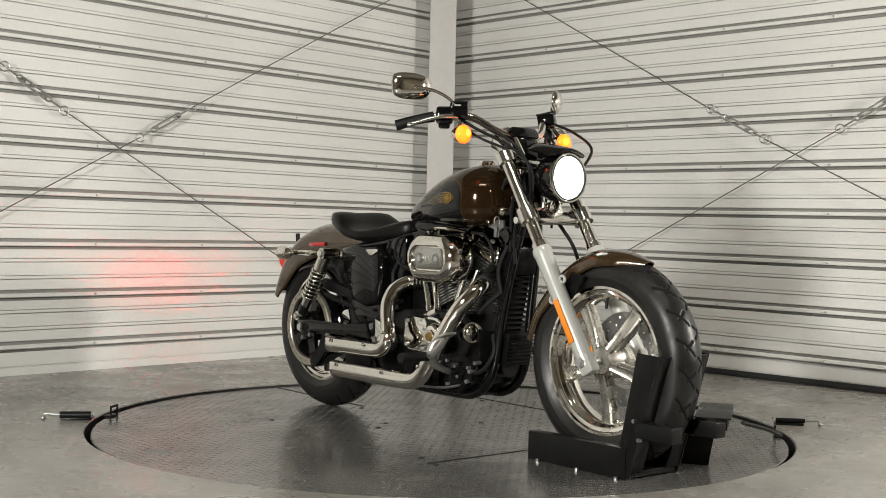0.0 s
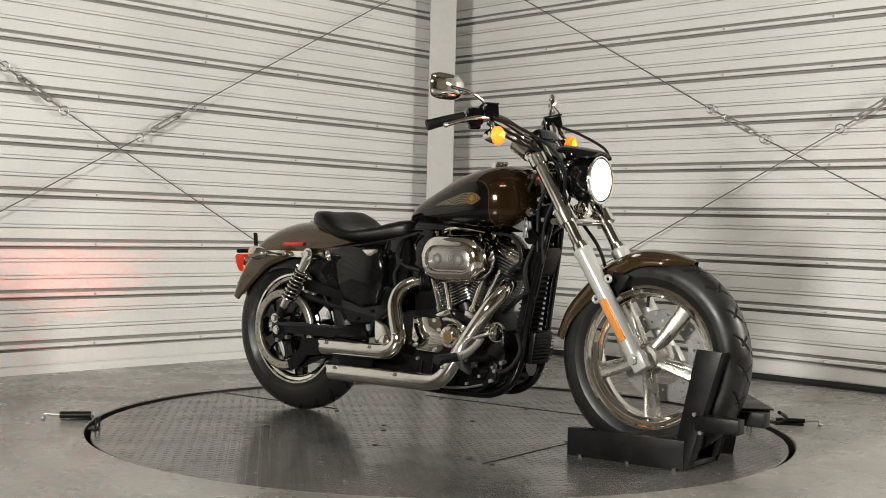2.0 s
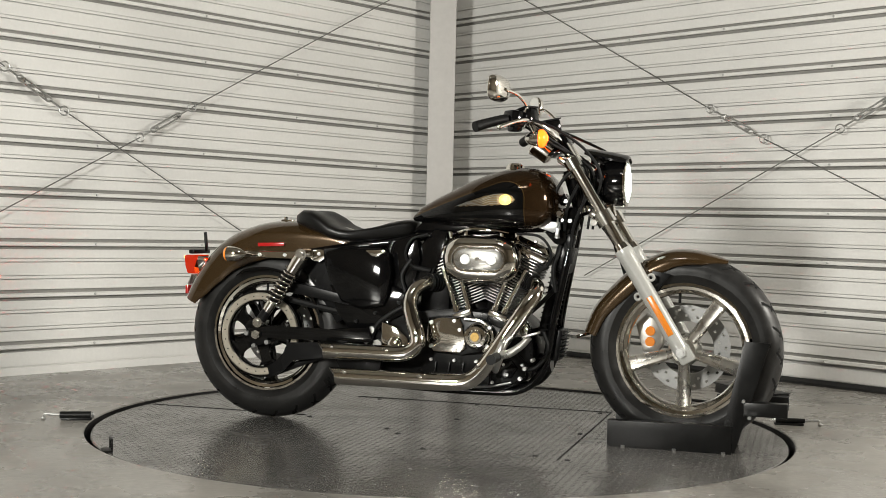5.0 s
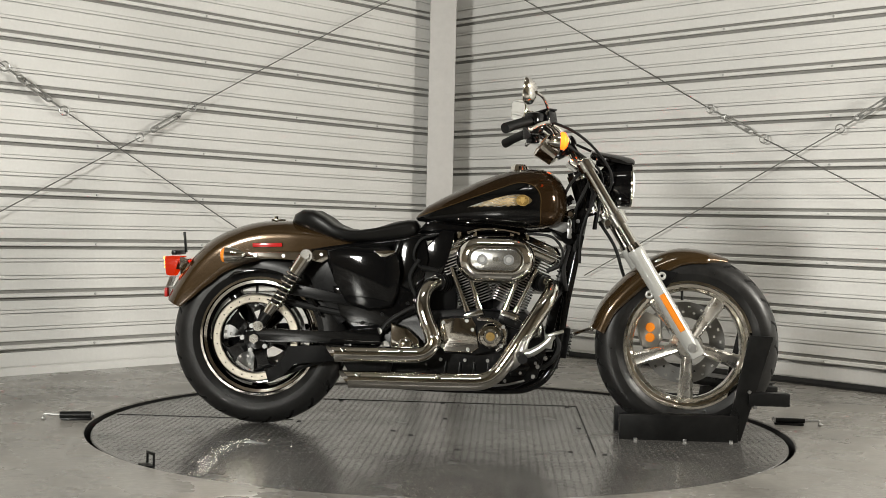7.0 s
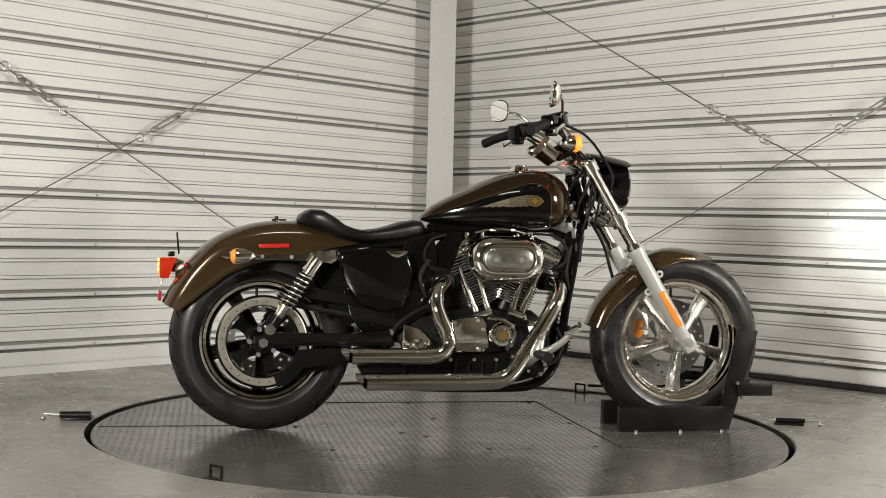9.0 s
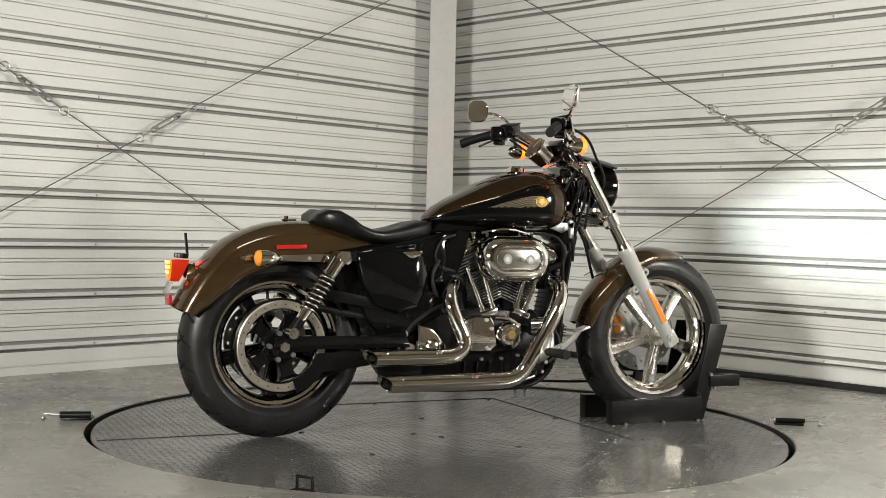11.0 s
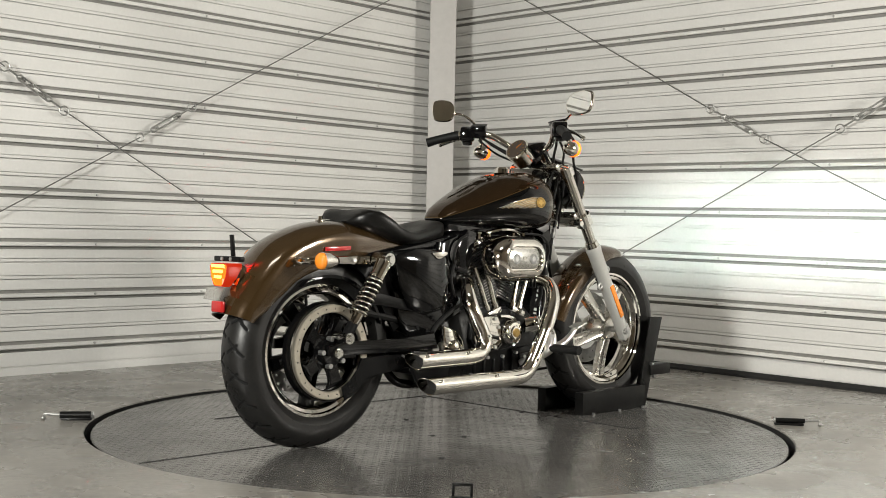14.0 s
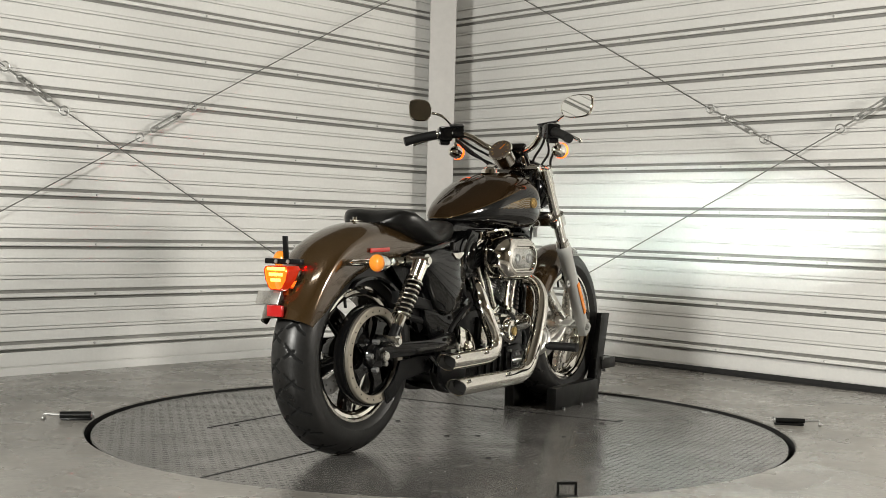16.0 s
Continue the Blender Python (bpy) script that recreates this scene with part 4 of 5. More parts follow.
for lean, tag in ((-22.5, "rear"), (22.5, "front")):
    m0 = Matrix.Translation(CRANK) @ ry(lean).to_4x4()
    bm = B()
    rod(bm, m0 @ Vector((0, 0, 0.09)), m0 @ Vector((0, 0, 0.33)), 0.052, seg=32)
    part("cylinder", bm, ENGINEBLACK, engine)
    f1, f2 = fin_mesh(0.074, 0.070, 0.03, 0.0017), fin_mesh(0.094, 0.078, 0.026, 0.0020)
    for k in range(13):
        o = f1 if k == 0 else f1.copy()
        if k:
            scene.collection.objects.link(o)
        o.matrix_basis = m0 @ Matrix.Translation((0, 0, 0.125 + 0.0100 * k))
    for k in range(6):
        o = f2 if k == 0 else f2.copy()
        if k:
            scene.collection.objects.link(o)
        o.matrix_basis = m0 @ Matrix.Translation((0, 0, 0.262 + 0.0105 * k))
    # rocker box in two layers
    bm = B()
    for z0, z1, s0, s1 in ((0.318, 0.340, 0.96, 1.0), (0.342, 0.352, 1.02, 1.0), (0.354, 0.376, 0.98, 0.78)):
        o = rounded(0.104, 0.078, 0.022)
        loft(bm, [[m0 @ Vector(((-0.016 if lean < 0 else 0.006) + x * s, y * s, z)) for x, y in o] for z, s in ((z0, s0), ((z0 + z1) / 2, (s0 + s1) / 2 + 0.03), (z1, s1))])
    part("rocker_cover", bm, CHROME, engine, "chrome rocker cover")
    for dx in (-0.03, 0.03):
        bm = B()
        rod(bm, m0 @ Vector((dx, -0.045, 0.372)), m0 @ Vector((dx, -0.045, 0.381)), 0.008, seg=6)
        part("cover_bolt", bm, STEEL, engine)

for (x0, z0), (x1, z1) in (((0.094, 0.420), (0.035, 0.575)), ((0.138, 0.425), (0.092, 0.575)), ((0.226, 0.425), (0.278, 0.575)), ((0.262, 0.420), (0.335, 0.575))):
    bm = B()
    rod(bm, (x0, -0.100, z0), (x1, -0.088, z1), 0.0095, seg=16)
    a, b = Vector((x0, -0.100, z0)), Vector((x1, -0.088, z1))
    rod(bm, a.lerp(b, 0.0), a.lerp(b, 0.12), 0.013, seg=16)
    part("pushrod_tube", bm, CHROME, engine, "chrome pushrod tube")
for x, a in ((0.116, -20), (0.244, 20)):
    bm = B()
    box(bm, (x, -0.100, 0.412), (0.070, 0.04, 0.022), rot=ry(a), bevel=0.004)
    part("tappet_block", bm, POLISHED, engine)
    bm = B()
    box(bm, (x, -0.09, 0.39), (0.085, 0.05, 0.035), rot=ry(a), bevel=0.008)
    part("tappet_base", bm, ENGINEBLACK, engine)

bm = B()
slab(bm, [(-0.005, 0.398), (0.05, 0.405), (0.13, 0.408), (0.20, 0.398), (0.238, 0.36), (0.235, 0.31), (0.205, 0.282), (0.12, 0.272), (0.02, 0.275), (-0.012, 0.32)], -0.126, -0.10, 0.010)
cover = part("cam_cover", bm, ENGINEBLACK, engine, "black gear case cover")
bm = B()
slab(bm, [(0.0, 0.394), (0.05, 0.400), (0.112, 0.402), (0.128, 0.375), (0.125, 0.330), (0.140, 0.297), (0.115, 0.278), (0.02, 0.280), (-0.006, 0.32)], -0.137, -0.12, 0.006)
part("gear_plate", bm, CHROME, cover, "chrome gear case plate")
bm = B()
tube(bm, [(0.13, -0.130, 0.398), (0.19, -0.132, 0.392), (0.226, -0.132, 0.36), (0.226, -0.132, 0.315), (0.20, -0.130, 0.288)], 0.007, seg=10)
part("cover_edge", bm, POLISHED, cover)
bm = B()
lathe(bm, [(0.001, -0.168), (0.022, -0.168), (0.026, -0.164), (0.036, -0.163), (0.044, -0.152), (0.046, -0.128), (0.001, -0.128)], (0.178, 0, 0.340), 40)
part("timer_cover", bm, CHROME, cover, "round chrome timer cover")
bm = B()
lathe(bm, [(0.001, -0.172), (0.015, -0.172), (0.017, -0.166), (0.001, -0.166)], (0.178, 0, 0.340), 28)
part("timer_badge", bm, GOLD, cover, "gold badge")
for x, z in ((0.012, 0.383), (0.095, 0.391), (0.012, 0.30), (0.10, 0.289), (0.222, 0.372), (0.216, 0.305), (0.115, 0.36)):
    bm = B()
    rod(bm, (x, -0.124, z), (x, -0.142, z), 0.0065, seg=10)
    part("cover_screw", bm, STEEL, cover)
bm = B()
slab(bm, [(-0.172, 0.378), (-0.115, 0.362), (-0.072, 0.322), (-0.062, 0.285), (-0.075, 0.268), (-0.160, 0.272), (-0.172, 0.30)], -0.145, -0.10, 0.008)
part("sprocket_cover", bm, CHROME, engine, "chrome sprocket cover")
bm = B()
ball(bm, (-0.118, -0.148, 0.297), (0.030, 0.014, 0.030), 18, 12)
part("sprocket_dome", bm, CHROME, engine)
for x, z, r, mt in ((-0.192, 0.295, 0.016, ALU), (-0.215, 0.345, 0.012, STEEL), (-0.235, 0.305, 0.010, STEEL), (0.345, 0.235, 0.007, STEEL), (0.372, 0.265, 0.007, STEEL), (0.330, 0.200, 0.007, STEEL), (-0.13, 0.315, 0.008, STEEL)):
    bm = B()
    rod(bm, (x, -0.10, z), (x, -0.128, z), r, seg=14)
    part("case_bolt", bm, mt, engine)
bm = B()
rod(bm, (0.30, -0.09, 0.360), (0.345, -0.115, 0.365), 0.034, seg=28)
ball(bm, (0.350, -0.118, 0.366), (0.012, 0.030, 0.030), 16, 12)
part("oil_filler", bm, POLISHED, engine)
bm = B()
rod(bm, (0.36, -0.01, 0.245), (0.418, -0.01, 0.250), 0.034, seg=28)
part("oil_filter", bm, BLACKPAINT, engine)
bm = B()
box(bm, (0.412, 0, 0.47), (0.03, 0.10, 0.26), rot=ry(12), bevel=0.006)
cooler = part("oil_cooler", bm, BLACKMETAL, engine)
for k in range(14):
    bm = B()
    box(bm, (0.398 + 0.0033 * k, 0, 0.352 + k * 0.0175), (0.052, 0.108, 0.004), rot=ry(12))
    part("cooling_rib", bm, GROOVE, cooler, smooth=0)
for pts in ([(0.40, -0.07, 0.36), (0.42, -0.085, 0.30), (0.38, -0.10, 0.24), (0.30, -0.11, 0.22)], [(0.44, -0.05, 0.52), (0.40, -0.09, 0.47), (0.36, -0.105, 0.43)], [(0.45, -0.06, 0.66), (0.43, -0.08, 0.58), (0.44, -0.075, 0.50)],
            [(-0.05, -0.11, 0.45), (-0.12, -0.12, 0.42), (-0.19, -0.12, 0.37), (-0.22, -0.12, 0.31)], [(-0.08, -0.10, 0.60), (-0.11, -0.11, 0.54), (-0.09, -0.11, 0.47)]):
    bm = B()
    tube(bm, pts, 0.008, seg=10)
    part("oil_hose", bm, GRIP, engine)
bm = B()
box(bm, (0.440, 0, 0.315), (0.030, 0.11, 0.11), rot=ry(8), bevel=0.005)
reg = part("voltage_regulator", bm, BLACKMETAL, engine)
for k in range(8):
    bm = B()
    box(bm, (0.452 + 0.0017 * k, 0, 0.273 + k * 0.012), (0.014, 0.105, 0.003))
    part("cooling_rib", bm, BLACKMETAL, reg, smooth=0)
bm = B()
for k in range(9):
    box(bm, (-0.10 + 0.045 * k, -0.055, 0.142), (0.012, 0.05, 0.018), bevel=0.003)
box(bm, (0.08, 0.0, 0.150), (0.42, 0.14, 0.02), bevel=0.006)
part("sump", bm, ENGINEBLACK, engine)
bm = B()
ball(bm, (-0.10, 0.02, 0.40), (0.075, 0.09, 0.05), 20, 12)
box(bm, (-0.11, -0.045, 0.43), (0.07, 0.06, 0.05), bevel=0.01)
part("starter", bm, BLACKMETAL, engine)
bm = B()
slab(bm, [(-0.02, 0.50), (0.02, 0.60), (0.05, 0.70), (0.0, 0.71), (-0.06, 0.64), (-0.065, 0.52)], -0.085, -0.06, 0.006)
part("coil_cover", bm, BLACKPAINT, engine)
bm = B()
box(bm, (-0.105, 0, 0.56), (0.09, 0.13, 0.20), bevel=0.02)
part("oil_tank", bm, BLACKPAINT, engine)

bm = B()
slab(bm, [(0.215, 0.275), (0.315, 0.285), (0.352, 0.255), (0.345, 0.205), (0.300, 0.172), (0.225, 0.168)], -0.118, -0.100, 0.008)
oil_pump = part("oil_pump_cover", bm, ENGINEBLACK, engine, "black oil pump cover")
bm = B()
slab(bm, [(0.245, 0.258), (0.300, 0.262), (0.322, 0.235), (0.300, 0.200), (0.248, 0.197)], -0.127, -0.112, 0.006)
part("pump_boss", bm, BLACKPAINT, oil_pump)
for x, z in ((0.228, 0.262), (0.338, 0.247), (0.232, 0.182), (0.330, 0.200), (0.272, 0.246), (0.285, 0.212)):
    bm = B()
    rod(bm, (x, -0.114, z), (x, -0.130, z), 0.0055, seg=10)
    part("pump_screw", bm, STEEL, oil_pump)
bm = B()
tube(bm, [(0.30, -0.125, 0.185), (0.22, -0.132, 0.168), (0.08, -0.132, 0.160), (-0.10, -0.130, 0.166), (-0.22, -0.128, 0.205), (-0.36, -0.140, 0.285)], 0.0042, seg=8)
part("brake_line", bm, DISCM, engine, "thin steel rear brake line")
for k in range(5):
    bm = B()
    box(bm, (0.02 + 0.05 * k, -0.108, 0.205), (0.007, 0.014, 0.075), rot=ry(6), bevel=0.002)
    part("case_rib", bm, ENGINEBLACK, engine)
for x in (0.005, 0.09, 0.17):
    bm = B()
    rod(bm, (x, -0.10, 0.250), (x, -0.116, 0.250), 0.006, seg=8)
    part("case_bolt", bm, STEEL, engine)

# spark plug leads, exhaust flanges and breather fittings
for pts in ([(-0.02, -0.10, 0.690), (-0.075, -0.115, 0.670), (-0.098, -0.112, 0.615), (-0.070, -0.098, 0.572), (-0.012, -0.085, 0.560)],
            [(0.30, -0.09, 0.700), (0.385, -0.105, 0.690), (0.424, -0.105, 0.640), (0.412, -0.095, 0.590), (0.372, -0.085, 0.570)]):
    bm = B()
    tube(bm, pts, 0.0048, seg=10)
    lead = part("spark_lead", bm, GRIP, engine, "black rubber spark plug lead")
    bm = B()
    rod(bm, pts[-2], pts[-1], 0.010, 0.008, 14)
    part("boot", bm, GRIP, lead)
for a, b in (((0.012, -0.058, 0.520), (-0.014, -0.094, 0.519)), ((0.343, -0.058, 0.530), (0.370, -0.098, 0.526))):
    a, b = Vector(a), Vector(b)
    bm = B()
    for k in range(4):
        rod(bm, a.lerp(b, k * 0.26), a.lerp(b, k * 0.26 + 0.14), 0.034 - 0.001 * k, seg=24)
    part("exhaust_flange", bm, BLACKMETAL, engine, "ribbed black exhaust flange")
for x, z in ((0.06, 0.690), (0.115, 0.698), (0.245, 0.698), (0.300, 0.690)):
    bm = B()
    rod(bm, (x, -0.082, z - 0.012), (x, -0.082, z + 0.006), 0.007, seg=6)
    rod(bm, (x, -0.082, z + 0.006), (x, -0.082, z + 0.011), 0.010, seg=12)
    part("breather_bolt", bm, CHROME, engine)
bm = B()
tube(bm, [(0.09, -0.09, 0.700), (0.14, -0.115, 0.712), (0.20, -0.118, 0.712), (0.27, -0.09, 0.700)], 0.006, seg=10)
part("breather_pipe", bm, CHROME, engine, "bent chrome breather pipe")

# intake and air cleaner


def racetrack(a, b, n=12):
    out = []
    for s, cx in ((1, a - b), (-1, -(a - b))):
        for k in range(n + 1):
            t = radians(-90 + 180 * k / n)
            out.append((cx + s * b * math.cos(t), s * b * math.sin(t)))
    return out


AIR = Vector((0.190, 0, 0.608))
air = new("air_cleaner")
air.parent = bike
bm = B()
rings = []
for y, g in ((-0.095, -0.014), (-0.100, -0.004), (-0.118, 0.0), (-0.155, 0.0), (-0.178, -0.006), (-0.191, -0.018), (-0.196, -0.030), (-0.197, -0.036), (-0.192, -0.039), (-0.186, -0.041)):
    rings.append([AIR + Vector((x, y, z)) for x, z in racetrack(0.137 + g * 1.1, 0.082 + g)])
loft(bm, rings)
part("cover", bm, CHROME, air, "chrome oval air cleaner cover", smooth=60)
bm = B()
loft(bm, [[AIR + Vector((x, y, z)) for x, z in racetrack(0.088 + g, 0.037 + g)] for y, g in ((-0.184, 0), (-0.190, 0), (-0.192, -0.003))])
insert = part("insert", bm, BRUSHED, air, "satin silver face plate")
for dx in (-0.046, 0.046):
    bm = B()
    lathe(bm, [(0.010, -0.196), (0.017, -0.196), (0.019, -0.191), (0.010, -0.191)], AIR + Vector((dx, 0, 0)), 24)
    part("bolt_ring", bm, DISCM, insert)
    bm = B()
    rod(bm, AIR + Vector((dx, -0.190, 0)), AIR + Vector((dx, -0.1945, 0)), 0.010, seg=12)
    part("bolt", bm, STEEL, insert)
bm = B()
for k in (-1, 0, 1):
    box(bm, AIR + Vector((k * 0.007, -0.1925, 0.001)), (0.004, 0.0015, 0.014))
part("marking", bm, CHROME, insert, "small raised marking", smooth=0)
bm = B()
rod(bm, AIR + Vector((0, -0.10, 0)), AIR + Vector((0, 0.02, -0.01)), 0.045, seg=24)
part("intake", bm, ENGINEBLACK, air)
bm = B()
loft(bm, [[AIR + Vector((x, y, z)) for x, z in racetrack(0.120, 0.070)] for y in (-0.094, -0.080)])
part("back_plate", bm, BLACKPAINT, air)

# exhausts


def exhaust(pts, rad, cut, label):
    line = spline(pts, 8)
    rs = np.interp(np.linspace(0, len(rad) - 1, len(line)), range(len(rad)), rad)
    pipe = new("exhaust_pipe")
    pipe.parent = bike
    tagged(pipe, label)
    bm = B()
    seg, rings, up = 28, [], None
    for i, q in enumerate(line):
        d = (line[min(i + 1, len(line) - 1)] - line[max(i - 1, 0)]).normalized()
        up = d.orthogonal().normalized() if up is None else (up - d * up.dot(d)).normalized()
        s = d.cross(up)
        rings.append([q + (up * math.cos(a) + s * math.sin(a)) * rs[i] for a in (2 * math.pi * k / seg for k in range(seg))])
    tip, cy = rings[-1], line[-1].y

    def sheared(r, inset, back):
        return [Vector((v.x + (cy - v.y) * cut * 0.6 + (line[-1].z - v.z) * cut * 0.75 + back, cy + (v.y - cy) * inset, line[-1].z + (v.z - line[-1].z) * inset)) for v in r]
    rings[-1] = sheared(tip, 1.0, 0)
    loft(bm, rings + [sheared(tip, 0.93, 0.0), sheared(tip, 0.90, 0.05)], caps=False)
    part("heat_shield", bm, CHROME, pipe, "chrome heat shield", smooth=50)
    # a flat dark disc closes the pipe, in place of its shaded depth
    bm = B()
    bm.faces.new([bm.verts.new(v) for v in sheared(tip, 0.89, 0.045)])
    part("bore", bm, DARK, pipe, "dark disc standing for the shaded pipe bore")
    for k in (len(line) - 6, len(line) - 22, len(line) - 44):
        bm = B()
        q, r = line[k], rs[k]
        box(bm, q + Vector((0, -r * 0.80, r * 0.62)), (0.020, 0.010, 0.007), bevel=0.002)
        rod(bm, q + Vector((0, -r * 0.80, r * 0.60)), q + Vector((0, -r * 0.80 - 0.009, r * 0.60 + 0.004)), 0.005, seg=8)
        part("clamp_screw", bm, POLISHED, pipe)
    return pipe


exhaust([(0.01, -0.060, 0.520), (-0.022, -0.105, 0.518), (-0.052, -0.140, 0.492), (-0.060, -0.165, 0.445), (-0.044, -0.180, 0.392), (-0.024, -0.190, 0.345), (-0.020, -0.196, 0.310),
         (-0.045, -0.200, 0.282), (-0.09, -0.202, 0.272), (-0.20, -0.204, 0.271), (-0.30, -0.206, 0.271), (-0.365, -0.207, 0.271)],
        [0.022, 0.024, 0.026, 0.027, 0.027, 0.027, 0.027, 0.027, 0.028, 0.029, 0.029, 0.029], 0.95, "rear cylinder chrome exhaust pipe with slash cut end")
exhaust([(0.345, -0.060, 0.530), (0.378, -0.110, 0.525), (0.385, -0.150, 0.500), (0.355, -0.185, 0.445), (0.295, -0.205, 0.350), (0.235, -0.212, 0.258), (0.198, -0.214, 0.212),
         (0.15, -0.215, 0.189), (0.06, -0.216, 0.185), (-0.10, -0.217, 0.185), (-0.24, -0.218, 0.185), (-0.315, -0.218, 0.185)],
        [0.022, 0.024, 0.026, 0.028, 0.028, 0.028, 0.028, 0.029, 0.030, 0.030, 0.030, 0.030], 0.95, "front cylinder chrome exhaust pipe with slash cut end")
bm = B()
slab(bm, [(-0.33, 0.30), (-0.20, 0.285), (-0.16, 0.24), (-0.18, 0.15), (-0.25, 0.155), (-0.30, 0.18), (-0.335, 0.235)], -0.165, -0.15, 0.003)
part("exhaust_bracket", bm, BLACKMETAL, bike)

# ---- frame, covers, swingarm
frame_ob = new("chassis")
frame_ob.parent = bike
bm = B()
box(bm, (0.0, 0.0, 0.505), (0.11, 0.13, 0.24), bevel=0.012)
part("oil_tank", bm, BLACKMETAL, frame_ob, "black oil tank behind the engine")
for s in (-1, 1):
    bm = B()
    tube(bm, [(0.505, s * 0.02, 0.80), (0.480, s * 0.045, 0.66), (0.438, s * 0.062, 0.44), (0.424, s * 0.066, 0.34), (0.408, s * 0.068, 0.255), (0.372, s * 0.07, 0.190), (0.315, s * 0.07, 0.155), (0.24, s * 0.07, 0.145), (0.0, s * 0.07, 0.145), (-0.18, s * 0.07, 0.16), (-0.25, s * 0.08, 0.23)], 0.0155, seg=14)
    part("down_tube", bm, BLACKPAINT, frame_ob)
    bm = B()
    tube(bm, [(0.46, s * 0.02, 0.83), (0.25, s * 0.035, 0.70), (0.0, s * 0.05, 0.69), (-0.15, s * 0.075, 0.66), (-0.30, s * 0.09, 0.64), (-0.48, s * 0.095, 0.61)], 0.016, seg=12)
    part("top_tube", bm, BLACKPAINT, frame_ob)
    bm = B()
    tube(bm, [(-0.15, s * 0.085, 0.66), (-0.20, s * 0.10, 0.50), (-0.25, s * 0.10, 0.36), (-0.26, s * 0.09, 0.22)], 0.017, seg=12)
    part("seat_post", bm, BLACKPAINT, frame_ob)
    bm = B()
    slab(bm, [(-0.685, 0.335), (-0.60, 0.345), (-0.36, 0.342), (-0.22, 0.36), (-0.20, 0.30), (-0.36, 0.300), (-0.60, 0.300), (-0.685, 0.302)], min(s * 0.128, s * 0.150), max(s * 0.128, s * 0.150), 0.006)
    part("swingarm", bm, BLACKPAINT, frame_ob)
    bm = B()
    slab(bm, [(-0.405, 0.632), (-0.300, 0.640), (-0.185, 0.640), (-0.150, 0.615), (-0.143, 0.55), (-0.148, 0.475), (-0.170, 0.430), (-0.25, 0.415), (-0.33, 0.440), (-0.375, 0.52), (-0.40, 0.58)], min(s * 0.07, s * 0.142), max(s * 0.07, s * 0.142), 0.016)
    cov = part("side_cover", bm, BLACKPAINT, frame_ob, "gloss black side cover", smooth=80)
    bm = B()
    slab(bm, [(-0.238, 0.628), (-0.165, 0.632), (-0.160, 0.624), (-0.195, 0.606), (-0.212, 0.608)], min(s * 0.140, s * 0.146), max(s * 0.140, s * 0.146), 0.002)
    part("trim", bm, CHROME, cov, "chrome trim")
    bm = B()
    slab(bm, [(-0.800, 0.600), (-0.775, 0.590), (-0.46, 0.592), (-0.425, 0.578), (-0.385, 0.605), (-0.388, 0.628), (-0.43, 0.626), (-0.50, 0.612), (-0.775, 0.612)], min(s * 0.103, s * 0.116), max(s * 0.103, s * 0.116), 0.004)
    strut = part("fender_strut", bm, CHROME, frame_ob, "chrome fender strut")
    for x, z in ((-0.56, 0.602), (-0.66, 0.601), (-0.425, 0.61)):
        bm = B()
        rod(bm, (x, s * 0.116, z), (x, s * 0.121, z), 0.007, 0.006, 12)
        part("strut_bolt", bm, STEEL, strut)
    bm = B()
    box(bm, (-0.62, s * 0.106, 0.639), (0.105, 0.006, 0.014), rot=ry(-2), bevel=0.002)
    part("side_reflector", bm, RED, frame_ob, "red side reflector")

    # shock absorber
    shock = new("shock_absorber")
    shock.parent = bike
    tagged(shock, "chrome shock absorber with open coil spring")
    t, b = Vector((-0.468, s * 0.165, 0.606)), Vector((-0.632, s * 0.165, 0.357))
    ax = (b - t).normalized()
    ln = (b - t).length
    bm = B()
    rod(bm, t + ax * 0.01, t + ax * 0.075, 0.026, 0.024, 24)
    part("upper_shroud", bm, CHROME, shock)
    bm = B()
    rod(bm, t + ax * 0.07, b - ax * 0.01, 0.018, seg=16)
    part("damper", bm, BLACKMETAL, shock)
    bm = B()
    rod(bm, b - ax * 0.095, b - ax * 0.015, 0.020, 0.016, 20)
    part("lower_body", bm, CHROME, shock)
    u = ax.orthogonal().normalized()
    v = ax.cross(u)
    turns = 8.5
    pts = [t + ax * (0.068 + (ln - 0.068 - 0.085) * k / 170) + (u * math.cos(2 * math.pi * turns * k / 170) + v * math.sin(2 * math.pi * turns * k / 170)) * 0.0265 for k in range(171)]
    bm = B()
    tube(bm, pts, 0.0040, seg=8, smooth=False)
    part("coil_spring", bm, CHROME, shock, "chrome coil spring", smooth=60)
    for q, r in ((t, 0.022), (b, 0.018)):
        bm = B()
        rod(bm, q + Vector((0, -s * 0.045, 0)), q + Vector((0, s * 0.022, 0)), r, seg=20)
        rod(bm, q + Vector((0, s * 0.022, 0)), q + Vector((0, s * 0.032, 0)), r * 0.6, seg=6)
        part("mount", bm, POLISHED, shock)

    # rear turn signal
    sig = new("turn_signal")
    sig.parent = bike
    c = Vector((-0.742, s * 0.185, 0.602))
    bm = B()
    tube(bm, [c + Vector((0.060, 0, 0)), c + Vector((0.052, 0, 0)), c + Vector((0.035, 0, 0)), c + Vector((0.015, 0, 0)), c + Vector((-0.010, 0, 0))], [0.003, 0.013, 0.021, 0.0265, 0.028], seg=24, smooth=False)
    rod(bm, c, c + Vector((0.0, -s * 0.085, 0)), 0.008, seg=12)
    part("shell", bm, CHROME, sig, "chrome bullet turn signal")
    bm = B()
    ball(bm, c + Vector((-0.012, 0, 0)), (0.016, 0.0265, 0.0265), 20, 14)
